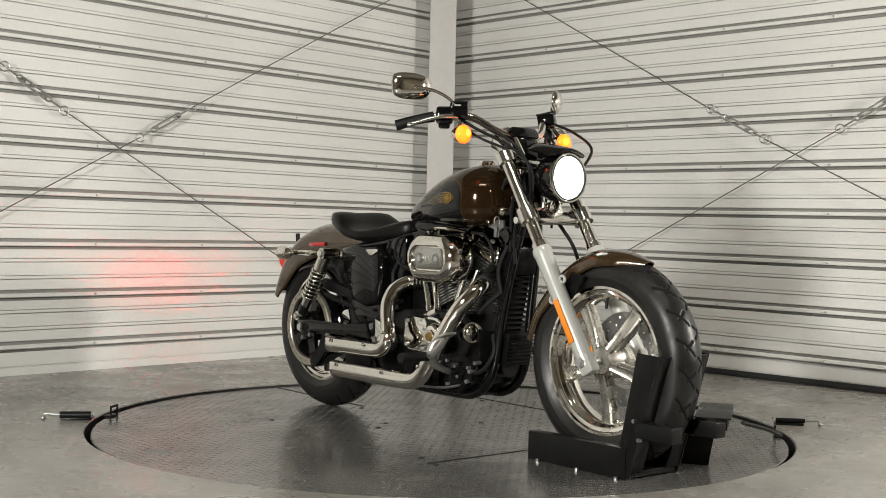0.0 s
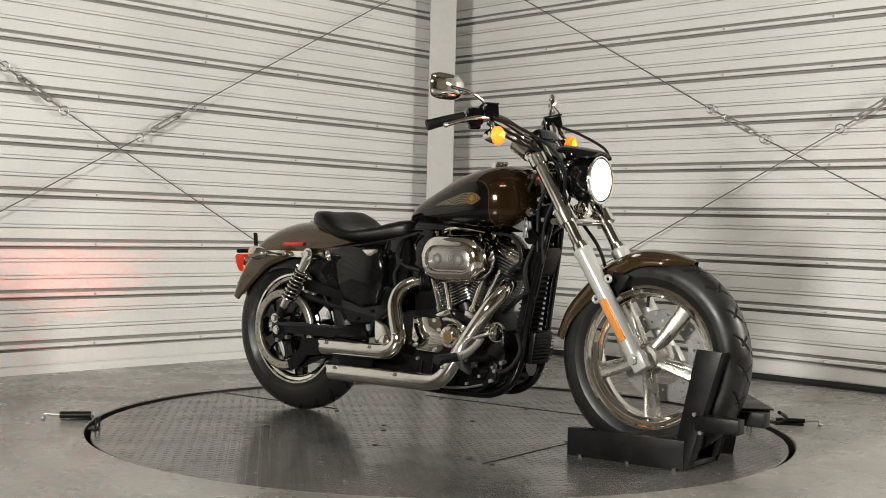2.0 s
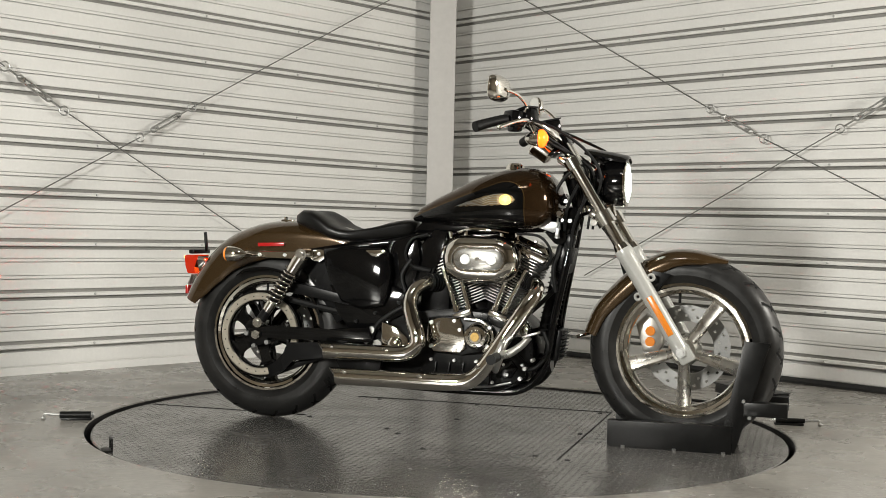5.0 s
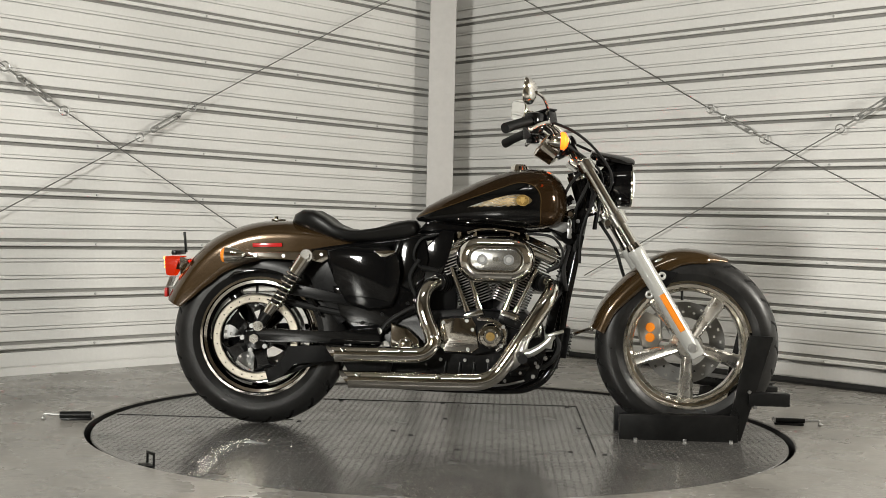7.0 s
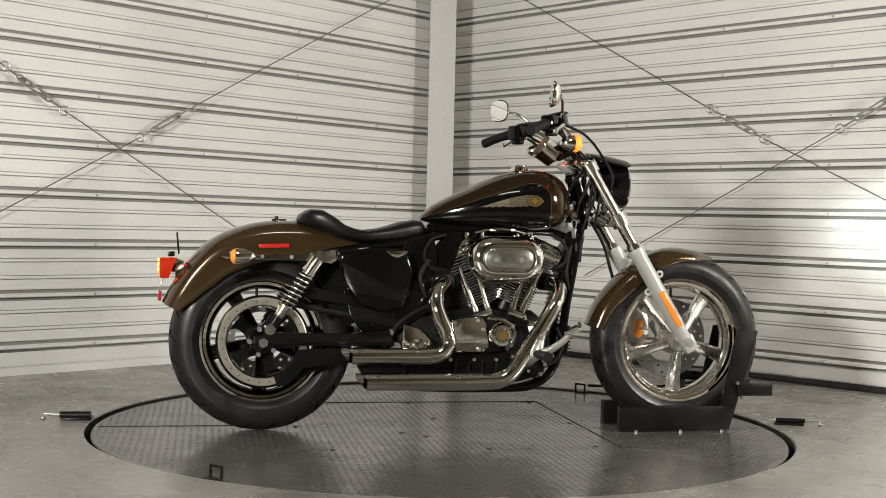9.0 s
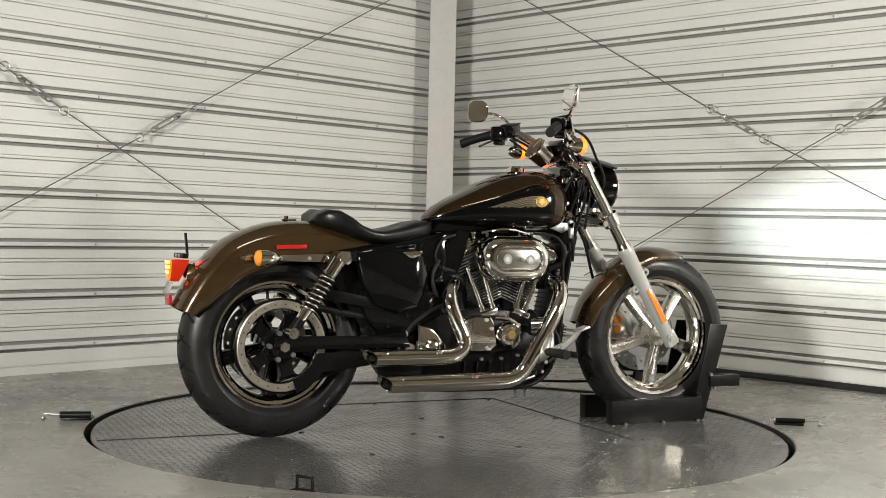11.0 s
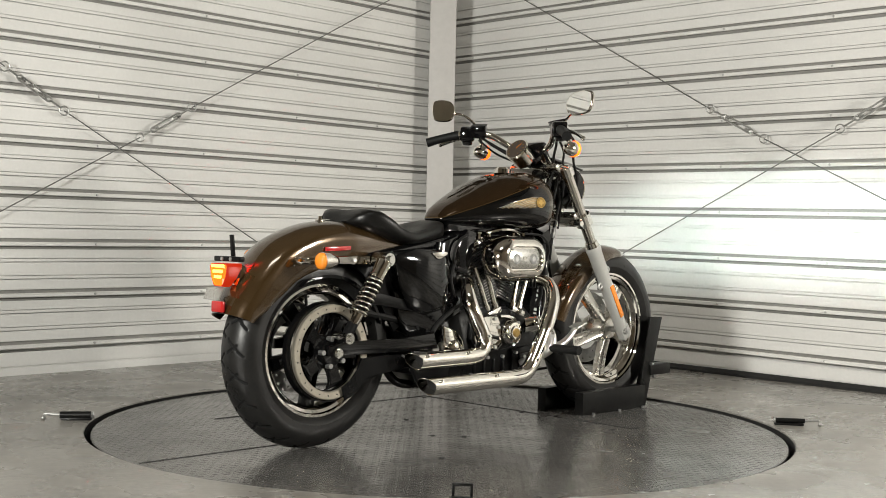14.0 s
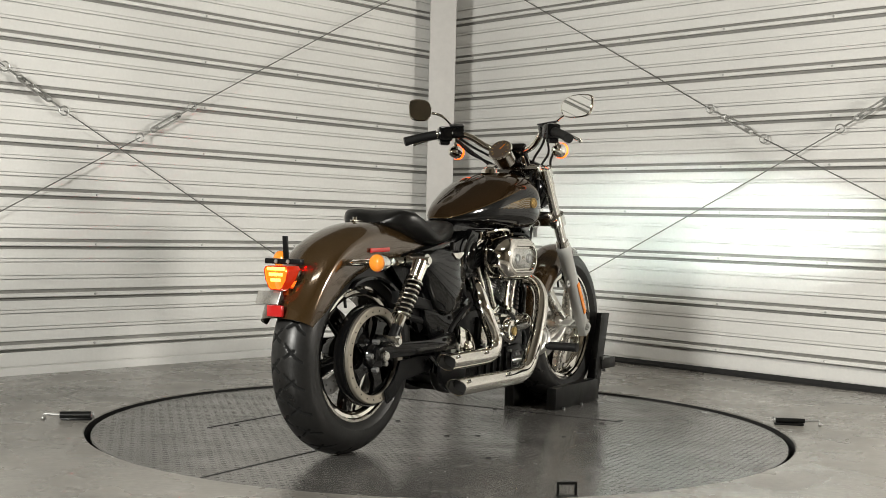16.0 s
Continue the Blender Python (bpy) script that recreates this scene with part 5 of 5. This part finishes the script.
    part("lens", bm, AMBER, sig, "amber lens")

bm = B()
slab(bm, [(-0.385, 0.500), (-0.140, 0.505), (-0.062, 0.47), (-0.058, 0.41), (-0.150, 0.395), (-0.185, 0.335), (-0.30, 0.335), (-0.355, 0.40)], -0.118, -0.04, 0.012)
lower_panel = part("lower_panel", bm, BLACKPAINT, frame_ob, "black panel under the side cover")
for x, z in ((-0.205, 0.405), (-0.115, 0.445), (-0.275, 0.372)):
    bm = B()
    rod(bm, (x, -0.116, z), (x, -0.125, z), 0.007, 0.006, 12)
    part("panel_bolt", bm, BLACKMETAL, lower_panel)
bm = B()
slab(bm, [(0.372, 0.722), (0.40, 0.745), (0.448, 0.742), (0.452, 0.718), (0.425, 0.705)], -0.082, -0.072, 0.002)
part("tank_bracket", bm, DISCM, frame_ob, "bare steel tank bracket")
bm = B()
slab(bm, [(-0.10, 0.69), (0.02, 0.705), (0.20, 0.700), (0.38, 0.705), (0.44, 0.74), (0.40, 0.765), (-0.05, 0.745)], -0.05, 0.05, 0.01)
part("backbone", bm, BLACKPAINT, frame_ob)
bm = B()
slab(bm, [(-0.145, 0.665), (-0.06, 0.69), (-0.045, 0.60), (-0.07, 0.50), (-0.10, 0.44), (-0.16, 0.42), (-0.17, 0.52)], -0.100, 0.10, 0.012)
part("frame_casting", bm, BLACKPAINT, frame_ob)
for s in (-1, 1):
    bm = B()
    slab(bm, [(-0.56, 0.605), (-0.40, 0.64), (-0.36, 0.50), (-0.30, 0.40), (-0.36, 0.36), (-0.42, 0.45), (-0.47, 0.53)], s * 0.090 - 0.006, s * 0.090 + 0.006, 0.003)
    part("inner_fender", bm, BLACKMETAL, frame_ob)
bm = B()
rod(bm, (0.470, 0, 0.925), (0.520, 0, 0.765), 0.032, seg=24)
part("steering_head", bm, BLACKPAINT, frame_ob)
for z in (0.905, 0.785):
    q = Vector((0.470, 0, 0.925)).lerp(Vector((0.520, 0, 0.765)), (0.925 - z) / 0.16)
    d = Vector((0.050, 0, -0.160)).normalized()
    bm = B()
    rod(bm, q - d * 0.010, q + d * 0.010, 0.038, 0.036, 28)
    part("bearing_cup", bm, POLISHED, frame_ob, "polished steering bearing cup")
for x, z in ((0.462, 0.815), (0.432, 0.775), (0.478, 0.748), (0.452, 0.705)):
    bm = B()
    rod(bm, (x, -0.040, z), (x, -0.056, z), 0.008, 0.007, 12)
    part("gusset_bolt", bm, DISCM, frame_ob)
for pts in ([(0.520, -0.055, 0.900), (0.495, -0.066, 0.850), (0.470, -0.064, 0.790), (0.462, -0.058, 0.720), (0.470, -0.066, 0.640)],
            [(0.545, -0.045, 0.880), (0.530, -0.062, 0.820), (0.505, -0.070, 0.760), (0.488, -0.066, 0.690), (0.486, -0.058, 0.600)],
            [(0.500, -0.060, 0.935), (0.455, -0.070, 0.890), (0.425, -0.072, 0.830), (0.415, -0.064, 0.760)]):
    bm = B()
    tube(bm, pts, 0.0058, seg=8)
    part("wiring_loom", bm, GRIP, frame_ob, "black wiring loom")
bm = B()
box(bm, (0.482, -0.058, 0.675), (0.030, 0.020, 0.050), rot=ry(12), bevel=0.005)
part("connector_block", bm, BLACKMETAL, frame_ob)
bm = B()
slab(bm, [(0.36, 0.735), (0.45, 0.79), (0.50, 0.80), (0.505, 0.72), (0.46, 0.66), (0.41, 0.68)], -0.045, 0.045, 0.01)
part("frame_gusset", bm, BLACKPAINT, frame_ob)
bm = B()
box(bm, (0.455, 0, 0.615), (0.06, 0.12, 0.10), rot=ry(14), bevel=0.012)
part("electrics_box", bm, BLACKMETAL, frame_ob)
bm = B()
box(bm, (-0.30, 0, 0.52), (0.22, 0.14, 0.22), bevel=0.02)
part("battery_box", bm, BLACKMETAL, frame_ob)
bm = B()
box(bm, (-0.24, 0, 0.30), (0.16, 0.18, 0.14), bevel=0.02)
part("transmission", bm, ENGINEBLACK, frame_ob)
bm = B()
slab(bm, [(-0.54, 0.508), (-0.44, 0.490), (-0.27, 0.455), (-0.27, 0.425), (-0.44, 0.452), (-0.54, 0.468)], -0.128, -0.100, 0.003)
part("belt_guard", bm, BLACKMETAL, frame_ob, "black upper belt guard")
bm = B()
arc = [(RW[0] + 0.164 * math.cos(radians(a)), RW[2] + 0.164 * math.sin(radians(a))) for a in range(-72, -24, 8)] + [(-0.42, 0.232), (-0.345, 0.240), (-0.335, 0.285), (-0.42, 0.290)]
arc += [(RW[0] + 0.120 * math.cos(radians(a)), RW[2] + 0.120 * math.sin(radians(a))) for a in range(-12, -73, -10)]
slab(bm, arc, -0.134, -0.126, 0.002)
part("debris_guard", bm, BLACKMETAL, frame_ob, "black lower belt guard")
bm = B()
arc = [(RW[0] + 0.246 * math.cos(radians(a)), RW[2] + 0.246 * math.sin(radians(a))) for a in range(20, 118, 7)] + [(RW[0] + 0.236 * math.cos(radians(a)), RW[2] + 0.236 * math.sin(radians(a))) for a in range(118, 19, -7)]
slab(bm, arc, -0.105, -0.085, 0.002)
part("splash_guard", bm, BLACKPAINT, frame_ob)
bm = B()
tube(bm, [(-0.60, -0.095, 0.45), (-0.42, -0.095, 0.415), (-0.2, -0.095, 0.375)], 0.012, seg=8)
tube(bm, [(-0.60, -0.095, 0.168), (-0.42, -0.095, 0.235), (-0.2, -0.095, 0.285)], 0.012, seg=8)
part("drive_belt", bm, GRIP, frame_ob)

# brake pedal and footpeg
for s in (-1,):
    bm = B()
    tube(bm, [(0.245, -0.13, 0.225), (0.27, -0.21, 0.255), (0.285, -0.245, 0.290), (0.30, -0.235, 0.335), (0.325, -0.19, 0.362)], [0.011, 0.013, 0.018, 0.013, 0.011], seg=14)
    part("peg_bracket", bm, ALU, frame_ob, "cast aluminium footpeg bracket")
    bm = B()
    tube(bm, [(0.275, -0.248, 0.288), (0.320, -0.262, 0.298), (0.365, -0.268, 0.328), (0.392, -0.270, 0.358)], [0.015, 0.014, 0.012, 0.011], seg=12)
    pedal = part("brake_pedal", bm, ALU, frame_ob, "aluminium brake pedal")
    bm = B()
    box(bm, (0.400, -0.275, 0.366), (0.055, 0.045, 0.008), rot=ry(-18), bevel=0.003)
    part("pedal_pad", bm, ALU, pedal)
    bm = B()
    rod(bm, (0.282, -0.245, 0.286), (0.288, -0.372, 0.286), 0.015, 0.0165, 20)
    part("footpeg", bm, GRIP, frame_ob, "black rubber footpeg")
bm = B()
rod(bm, (0.482, 0.10, 0.335), (0.545, 0.13, 0.355), 0.006, seg=8)
ball(bm, (0.548, 0.132, 0.357), (0.012, 0.012, 0.012), 10, 8)
part("shift_lever", bm, CHROME, frame_ob)

# ---- tail
tail = new("tail_lamp")
tail.parent = bike
outline = [(-0.040, 0.590), (0.040, 0.590), (0.047, 0.580), (0.040, 0.548), (0.026, 0.524), (0.018, 0.518), (-0.018, 0.518), (-0.026, 0.524), (-0.040, 0.548), (-0.047, 0.580)]
bm = B()
ring0 = [(-0.947, 1.0), (-0.992, 1.0), (-1.004, 0.96), (-1.004, 0.90), (-0.990, 0.92), (-0.949, 0.92)]


def lamp_x(x, z):
    """The lamp's front slants back towards its lower tip."""
    return x - max(0.0, x + 0.99) / 0.043 * 0.028 * (0.590 - z) / 0.072


loft(bm, [[Vector((lamp_x(x, z), y * k, 0.558 + (z - 0.558) * k)) for y, z in outline] for x, k in ring0], caps=False)
part("lens_rim", bm, REDLIT, tail, "glowing red tail lamp side")
bm = B()
loft(bm, [[Vector((x, y * k, 0.558 + (z - 0.558) * k)) for y, z in outline] for x, k in ((-0.9985, 0.91), (-1.005, 0.88), (-1.008, 0.6), (-1.009, 0.15))], caps=False)
bm.faces.new([v for v in list(bm.verts)[-len(outline):]])
part("lens", bm, TAILLENS, tail, "bright red and orange tail lamp lens")
# hidden strong emitter, added to throw the red patch on the wall
bm = B()
box(bm, (-0.9445, 0.0, 0.5655), (0.004, 0.026, 0.016), bevel=0.0015)
part("glow_bar", bm, REDHOT, tail, "hidden emitter for the red glow on the wall")
# unseen black sleeve, added to narrow that red glow
bm = B()
loft(bm, [[Vector((x, y * k, 0.558 + (z - 0.558) * k)) for y, z in outline] for x, k in ((-0.9395, 0.05), (-0.9395, 0.42), (-0.998, 0.32), (-0.998, 0.37), (-0.936, 0.47), (-0.936, 0.05))])
part("lamp_sleeve", bm, DARK, tail)
for k in range(3):
    bm = B()
    box(bm, (-1.0095, -0.004, 0.582 - 0.0165 * k), (0.004, 0.064 - 0.014 * k, 0.0095), bevel=0.0015)
    part("lamp_segment", bm, TAILGLOW, tail, "orange lamp segment")
bm = B()
loft(bm, [[Vector((x, y * k, 0.558 + (z - 0.558) * k)) for y, z in outline] for x, k in ((-0.925, 0.70), (-0.951, 0.96), (-0.9515, 0.70), (-0.930, 0.68))], caps=False)
part("housing", bm, CHROME, tail)
bm = B()
box(bm, (-0.965, 0.0, 0.603), (0.020, 0.135, 0.016), bevel=0.003)
box(bm, (-0.945, 0.012, 0.640), (0.006, 0.018, 0.075), rot=ry(-6), bevel=0.001)
part("tag_bracket", bm, BLACKMETAL, tail, "black upright mounting bracket")
for y in (-0.022, 0.022):
    bm = B()
    rod(bm, (-0.974, y, 0.603), (-0.979, y, 0.603), 0.006, seg=10)
    part("bracket_bolt", bm, STEEL, tail)
bm = B()
box(bm, (-1.003, 0.0, 0.458), (0.012, 0.056, 0.034), bevel=0.003)
part("reflector", bm, RED, tail, "red rear reflector")
bm = B()
box(bm, (-1.000, 0.03, 0.496), (0.004, 0.085, 0.040), rot=ry(20), bevel=0.002)
part("reflector_bracket", bm, ALU, tail)

# ---- handlebar
bars = new("handlebar")
bars.parent = bike
bm = B()
tube(bm, [(0.215, -0.35, 1.048), (0.27, -0.285, 1.072), (0.325, -0.215, 1.086), (0.375, -0.160, 1.078), (0.420, -0.105, 1.040), (0.438, -0.055, 1.022), (0.440, 0, 1.020),
          (0.438, 0.055, 1.022), (0.420, 0.105, 1.040), (0.375, 0.160, 1.078), (0.325, 0.215, 1.086), (0.27, 0.285, 1.072), (0.215, 0.35, 1.048)], 0.0128, seg=18)
part("bar", bm, CHROME, bars, "chrome handlebar tube")
for s in (-1, 1):
    bm = B()
    rod(bm, (0.486, s * 0.045, 0.950), (0.442, s * 0.045, 1.020), 0.019, 0.017, 20)
    ball(bm, (0.440, s * 0.045, 1.022), (0.024, 0.016, 0.022))
    part("riser", bm, CHROME, bars, "chrome riser")
    bm = B()
    tube(bm, [(0.212, s * 0.354, 1.047), (0.219, s * 0.346, 1.050), (0.24, s * 0.322, 1.060), (0.27, s * 0.286, 1.072), (0.292, s * 0.258, 1.079)], [0.0175, 0.0178, 0.0165, 0.0165, 0.018], seg=20)
    part("grip", bm, GRIP, bars, "black rubber grip")
    bm = B()
    box(bm, (0.315, s * 0.232, 1.083), (0.056, 0.056, 0.058), rot=Euler((0, 0, s * radians(40))).to_matrix(), bevel=0.010)
    box(bm, (0.318, s * 0.235, 1.062), (0.040, 0.040, 0.045), rot=Euler((0, 0, s * radians(40))).to_matrix(), bevel=0.008)
    part("switch_housing", bm, BLACKPAINT, bars)
    bm = B()
    box(bm, (0.352, s * 0.200, 1.094), (0.060, 0.052, 0.046), rot=Euler((0, radians(-12), s * radians(35))).to_matrix(), bevel=0.006)
    mast = part("master_cylinder", bm, BLACKPAINT, bars, "gloss black fluid reservoir")
    bm = B()
    box(bm, (0.347, s * 0.200, 1.119), (0.066, 0.056, 0.006), rot=Euler((0, radians(-12), s * radians(35))).to_matrix(), bevel=0.002)
    part("lid", bm, BLACKMETAL, mast)
    bm = B()
    tube(bm, [(0.362, s * 0.218, 1.078), (0.350, s * 0.262, 1.076), (0.325, s * 0.310, 1.064), (0.298, s * 0.358, 1.046)], [0.010, 0.008, 0.0065, 0.007], seg=12)
    ball(bm, (0.296, s * 0.361, 1.045), (0.009, 0.009, 0.009), 12, 8)
    part("lever", bm, POLISHED, bars, "polished metal lever")

    # mirror
    mir = new("mirror")
    mir.parent = bike
    tagged(mir, "chrome oval rear view mirror")
    c = Vector((0.291, -0.350, 1.170)) if s < 0 else Vector((0.268, 0.320, 1.173))
    n = (Vector((-0.978, 0.208, 0.10)) if s < 0 else Vector((-0.80, -0.60, 0.08))).normalized()
    u = Vector((0, 0, 1)).cross(n).normalized()
    v = n.cross(u)
    o = [(0.052, 0.010), (0.048, 0.026), (0.030, 0.033), (0.0, 0.034), (-0.028, 0.030), (-0.046, 0.018), (-0.052, 0.0), (-0.047, -0.018), (-0.030, -0.030), (0.0, -0.033), (0.032, -0.030), (0.048, -0.018)]
    o = [(-s * a * (1.42 if s < 0 else 0.88), b * 1.30) for a, b in o]
    fine = spline([(a, b, 0) for a, b in o + o[:1]], 4)[:-1]
    bm = B()
    loft(bm, [[c + u * q.x * k + v * q.y * k + n * d for q in fine] for k, d in ((0.30, -0.022), (0.62, -0.018), (0.86, -0.010), (0.98, 0.0), (1.0, 0.006), (0.97, 0.009))])
    part("shell", bm, CHROME, mir, "chrome mirror back", smooth=70)
    bm = B()
    loft(bm, [[c + u * q.x * 0.91 + v * q.y * 0.90 + n * d for q in fine] for d in (0.0085, 0.0100)])
    part("glass", bm, MIRROR, mir, "mirror glass", smooth=0)
    bm = B()
    st = Vector((0.352, s * 0.228, 1.105))
    tube(bm, [st, st + Vector((0.004, s * 0.006, 0.022)), c + Vector((0.048, -s * 0.060, -0.014)), c - n * 0.022], 0.0055, seg=12)
    part("stem", bm, CHROME, mir)

    # front turn signal
    sig = new("turn_signal")
    sig.parent = bike
    c = Vector((0.402, s * 0.228, 1.018))
    bm = B()
    tube(bm, [c + Vector((-0.050, 0, 0)), c + Vector((-0.044, 0, 0)), c + Vector((-0.030, 0, 0)), c + Vector((-0.012, 0, 0)), c + Vector((0.006, 0, 0))], [0.004, 0.014, 0.022, 0.027, 0.0285], seg=24, smooth=False)
    tube(bm, [c + Vector((-0.015, 0, 0.02)), c + Vector((-0.03, -s * 0.015, 0.045)), (0.352, s * 0.205, 1.080)], 0.008, seg=10)
    part("shell", bm, CHROME, sig, "chrome bullet turn signal")
    bm = B()
    ball(bm, c + Vector((0.007, 0, 0)), (0.020, 0.0305, 0.0305), 20, 14)
    part("lens", bm, AMBERLIT, sig, "lit amber lens")
    bm = B()
    ball(bm, c + Vector((0.0170, -s * 0.004, 0.002)), (0.0115, 0.0165, 0.0165), 18, 12)
    part("hot_spot", bm, AMBERHOT, sig, "bright centre of the lit lens")

    # cables
    for pts, r in (([(0.350, s * 0.19, 1.070), (0.400, s * 0.150, 1.035), (0.470, s * 0.08, 0.985), (0.530, s * 0.05, 0.920), (0.520, s * 0.04, 0.80)], 0.005),
                   ([(0.345, s * 0.20, 1.062), (0.420, s * 0.17, 1.010), (0.500, s * 0.10, 0.965), (0.560, s * 0.06, 0.900), (0.540, s * 0.05, 0.72)], 0.0045),
                   ([(0.365, s * 0.215, 1.085), (0.455, s * (0.21 + s * 0.02), 1.050), (0.560 + s * 0.02, s * (0.155 + s * 0.035), 0.985), (0.600 + s * 0.01, s * 0.10, 0.900), (0.56, s * 0.07, 0.80)], 0.0050)):
        bm = B()
        tube(bm, pts, r, seg=8)
        part("control_cable", bm, GRIP, bars)
bm = B()
tube(bm, [(0.56, 0.05, 0.75), (0.62, 0.075, 0.66), (0.655, 0.085, 0.56), (0.700, 0.09, 0.44)], 0.006, seg=8)
part("brake_hose", bm, GRIP, bars)

bm = B()
box(bm, (0.466, 0, 0.982), (0.030, 0.125, 0.105), rot=ry(-32), bevel=0.010)
box(bm, (0.440, 0, 1.026), (0.050, 0.122, 0.044), rot=ry(-32), bevel=0.014)
part("riser_cover", bm, BLACKPAINT, bars, "gloss black riser cover")
# speedometer
speedo = new("speedometer")
speedo.parent = bike
ax = Vector((-0.80, 0, 0.60))
c = Vector((0.348, 0.0, 1.018))
bm = B()
tube(bm, [c - ax * 0.070, c - ax * 0.062, c - ax * 0.01, c, c + ax * 0.006], [0.028, 0.042, 0.046, 0.049, 0.046], seg=32, smooth=False)
part("case", bm, CHROME, speedo, "chrome speedometer can")
bm = B()
rod(bm, c + ax * 0.0055, c + ax * 0.0075, 0.043, seg=32)
dial = part("dial", bm, DIAL, speedo, "dark dial with pale marks")
u = ax.cross(Vector((0, 1, 0))).normalized()
for k in range(11):
    a = radians(-140 + 28 * k)
    e = Vector((0, 1, 0)) * math.sin(a) + u * math.cos(a) * (1 if u.z > 0 else -1)
    bm = B()
    rod(bm, c + ax * 0.0085 + e * 0.030, c + ax * 0.0085 + e * 0.037, 0.0012, seg=6)
    part("dial_mark", bm, GOLD, dial)
bm = B()
rod(bm, c + ax * 0.009, c + ax * 0.009 + (Vector((0, 1, 0)) * -0.5 - u * 0.8).normalized() * 0.028, 0.0012, seg=6)
part("needle", bm, ORANGE, dial)
bm = B()
box(bm, c - ax * 0.055 + Vector((0.03, 0, 0.0)), (0.05, 0.10, 0.02), rot=ry(-30), bevel=0.005)
part("bracket", bm, BLACKPAINT, speedo)

# ignition switch with keys on a ring
keys = new("ignition")
keys.parent = bike
bm = B()
rod(bm, (0.448, -0.045, 0.772), (0.448, -0.090, 0.772), 0.0150, seg=20)
rod(bm, (0.448, -0.090, 0.772), (0.448, -0.098, 0.772), 0.0145, 0.009, seg=20)
part("switch", bm, CHROME, keys)
bm = B()
ring(bm, (0.446, -0.108, 0.738), (1, 0.3, 0), 0.016, 0.002, 16, 6)
part("key_ring", bm, STEEL, keys)
for dy, a in ((-0.004, 8), (0.004, -6)):
    bm = B()
    box(bm, (0.446, -0.108 + dy, 0.704), (0.013, 0.003, 0.036), rot=ry(a), bevel=0.001)
    part("key", bm, DISCM, keys)
bm = B()
rod(bm, (0.445, -0.06, 0.690), (0.445, -0.075, 0.690), 0.026, seg=20)
part("horn", bm, BLACKPAINT, keys)

# ---------------- what turns ----------------


def motions():
    """The turntable and all on it turn at an even 6.848 degrees a second; the motorcycle faced 4.03 degrees past square at 8 s."""
    times = [k * 0.5 for k in range(33)]

    def turning(x, y, z=0.0, rz=0.0):
        return [(t, pose(0, 0, 0, 0, 0, 4.033 + 6.8483 * (t - 8)) @ pose(x, y, z, 0, 0, rz)) for t in times]
    walk(turntable, turning(0, 0))
    walk(bike, turning(0, -0.035))
    walk(chock, turning(0, -0.035))
    walk(handle, turning(-0.808, -0.895, 0, -52))
    walk(handle_far, turning(0.808, 0.895, 0, 128))


motions()
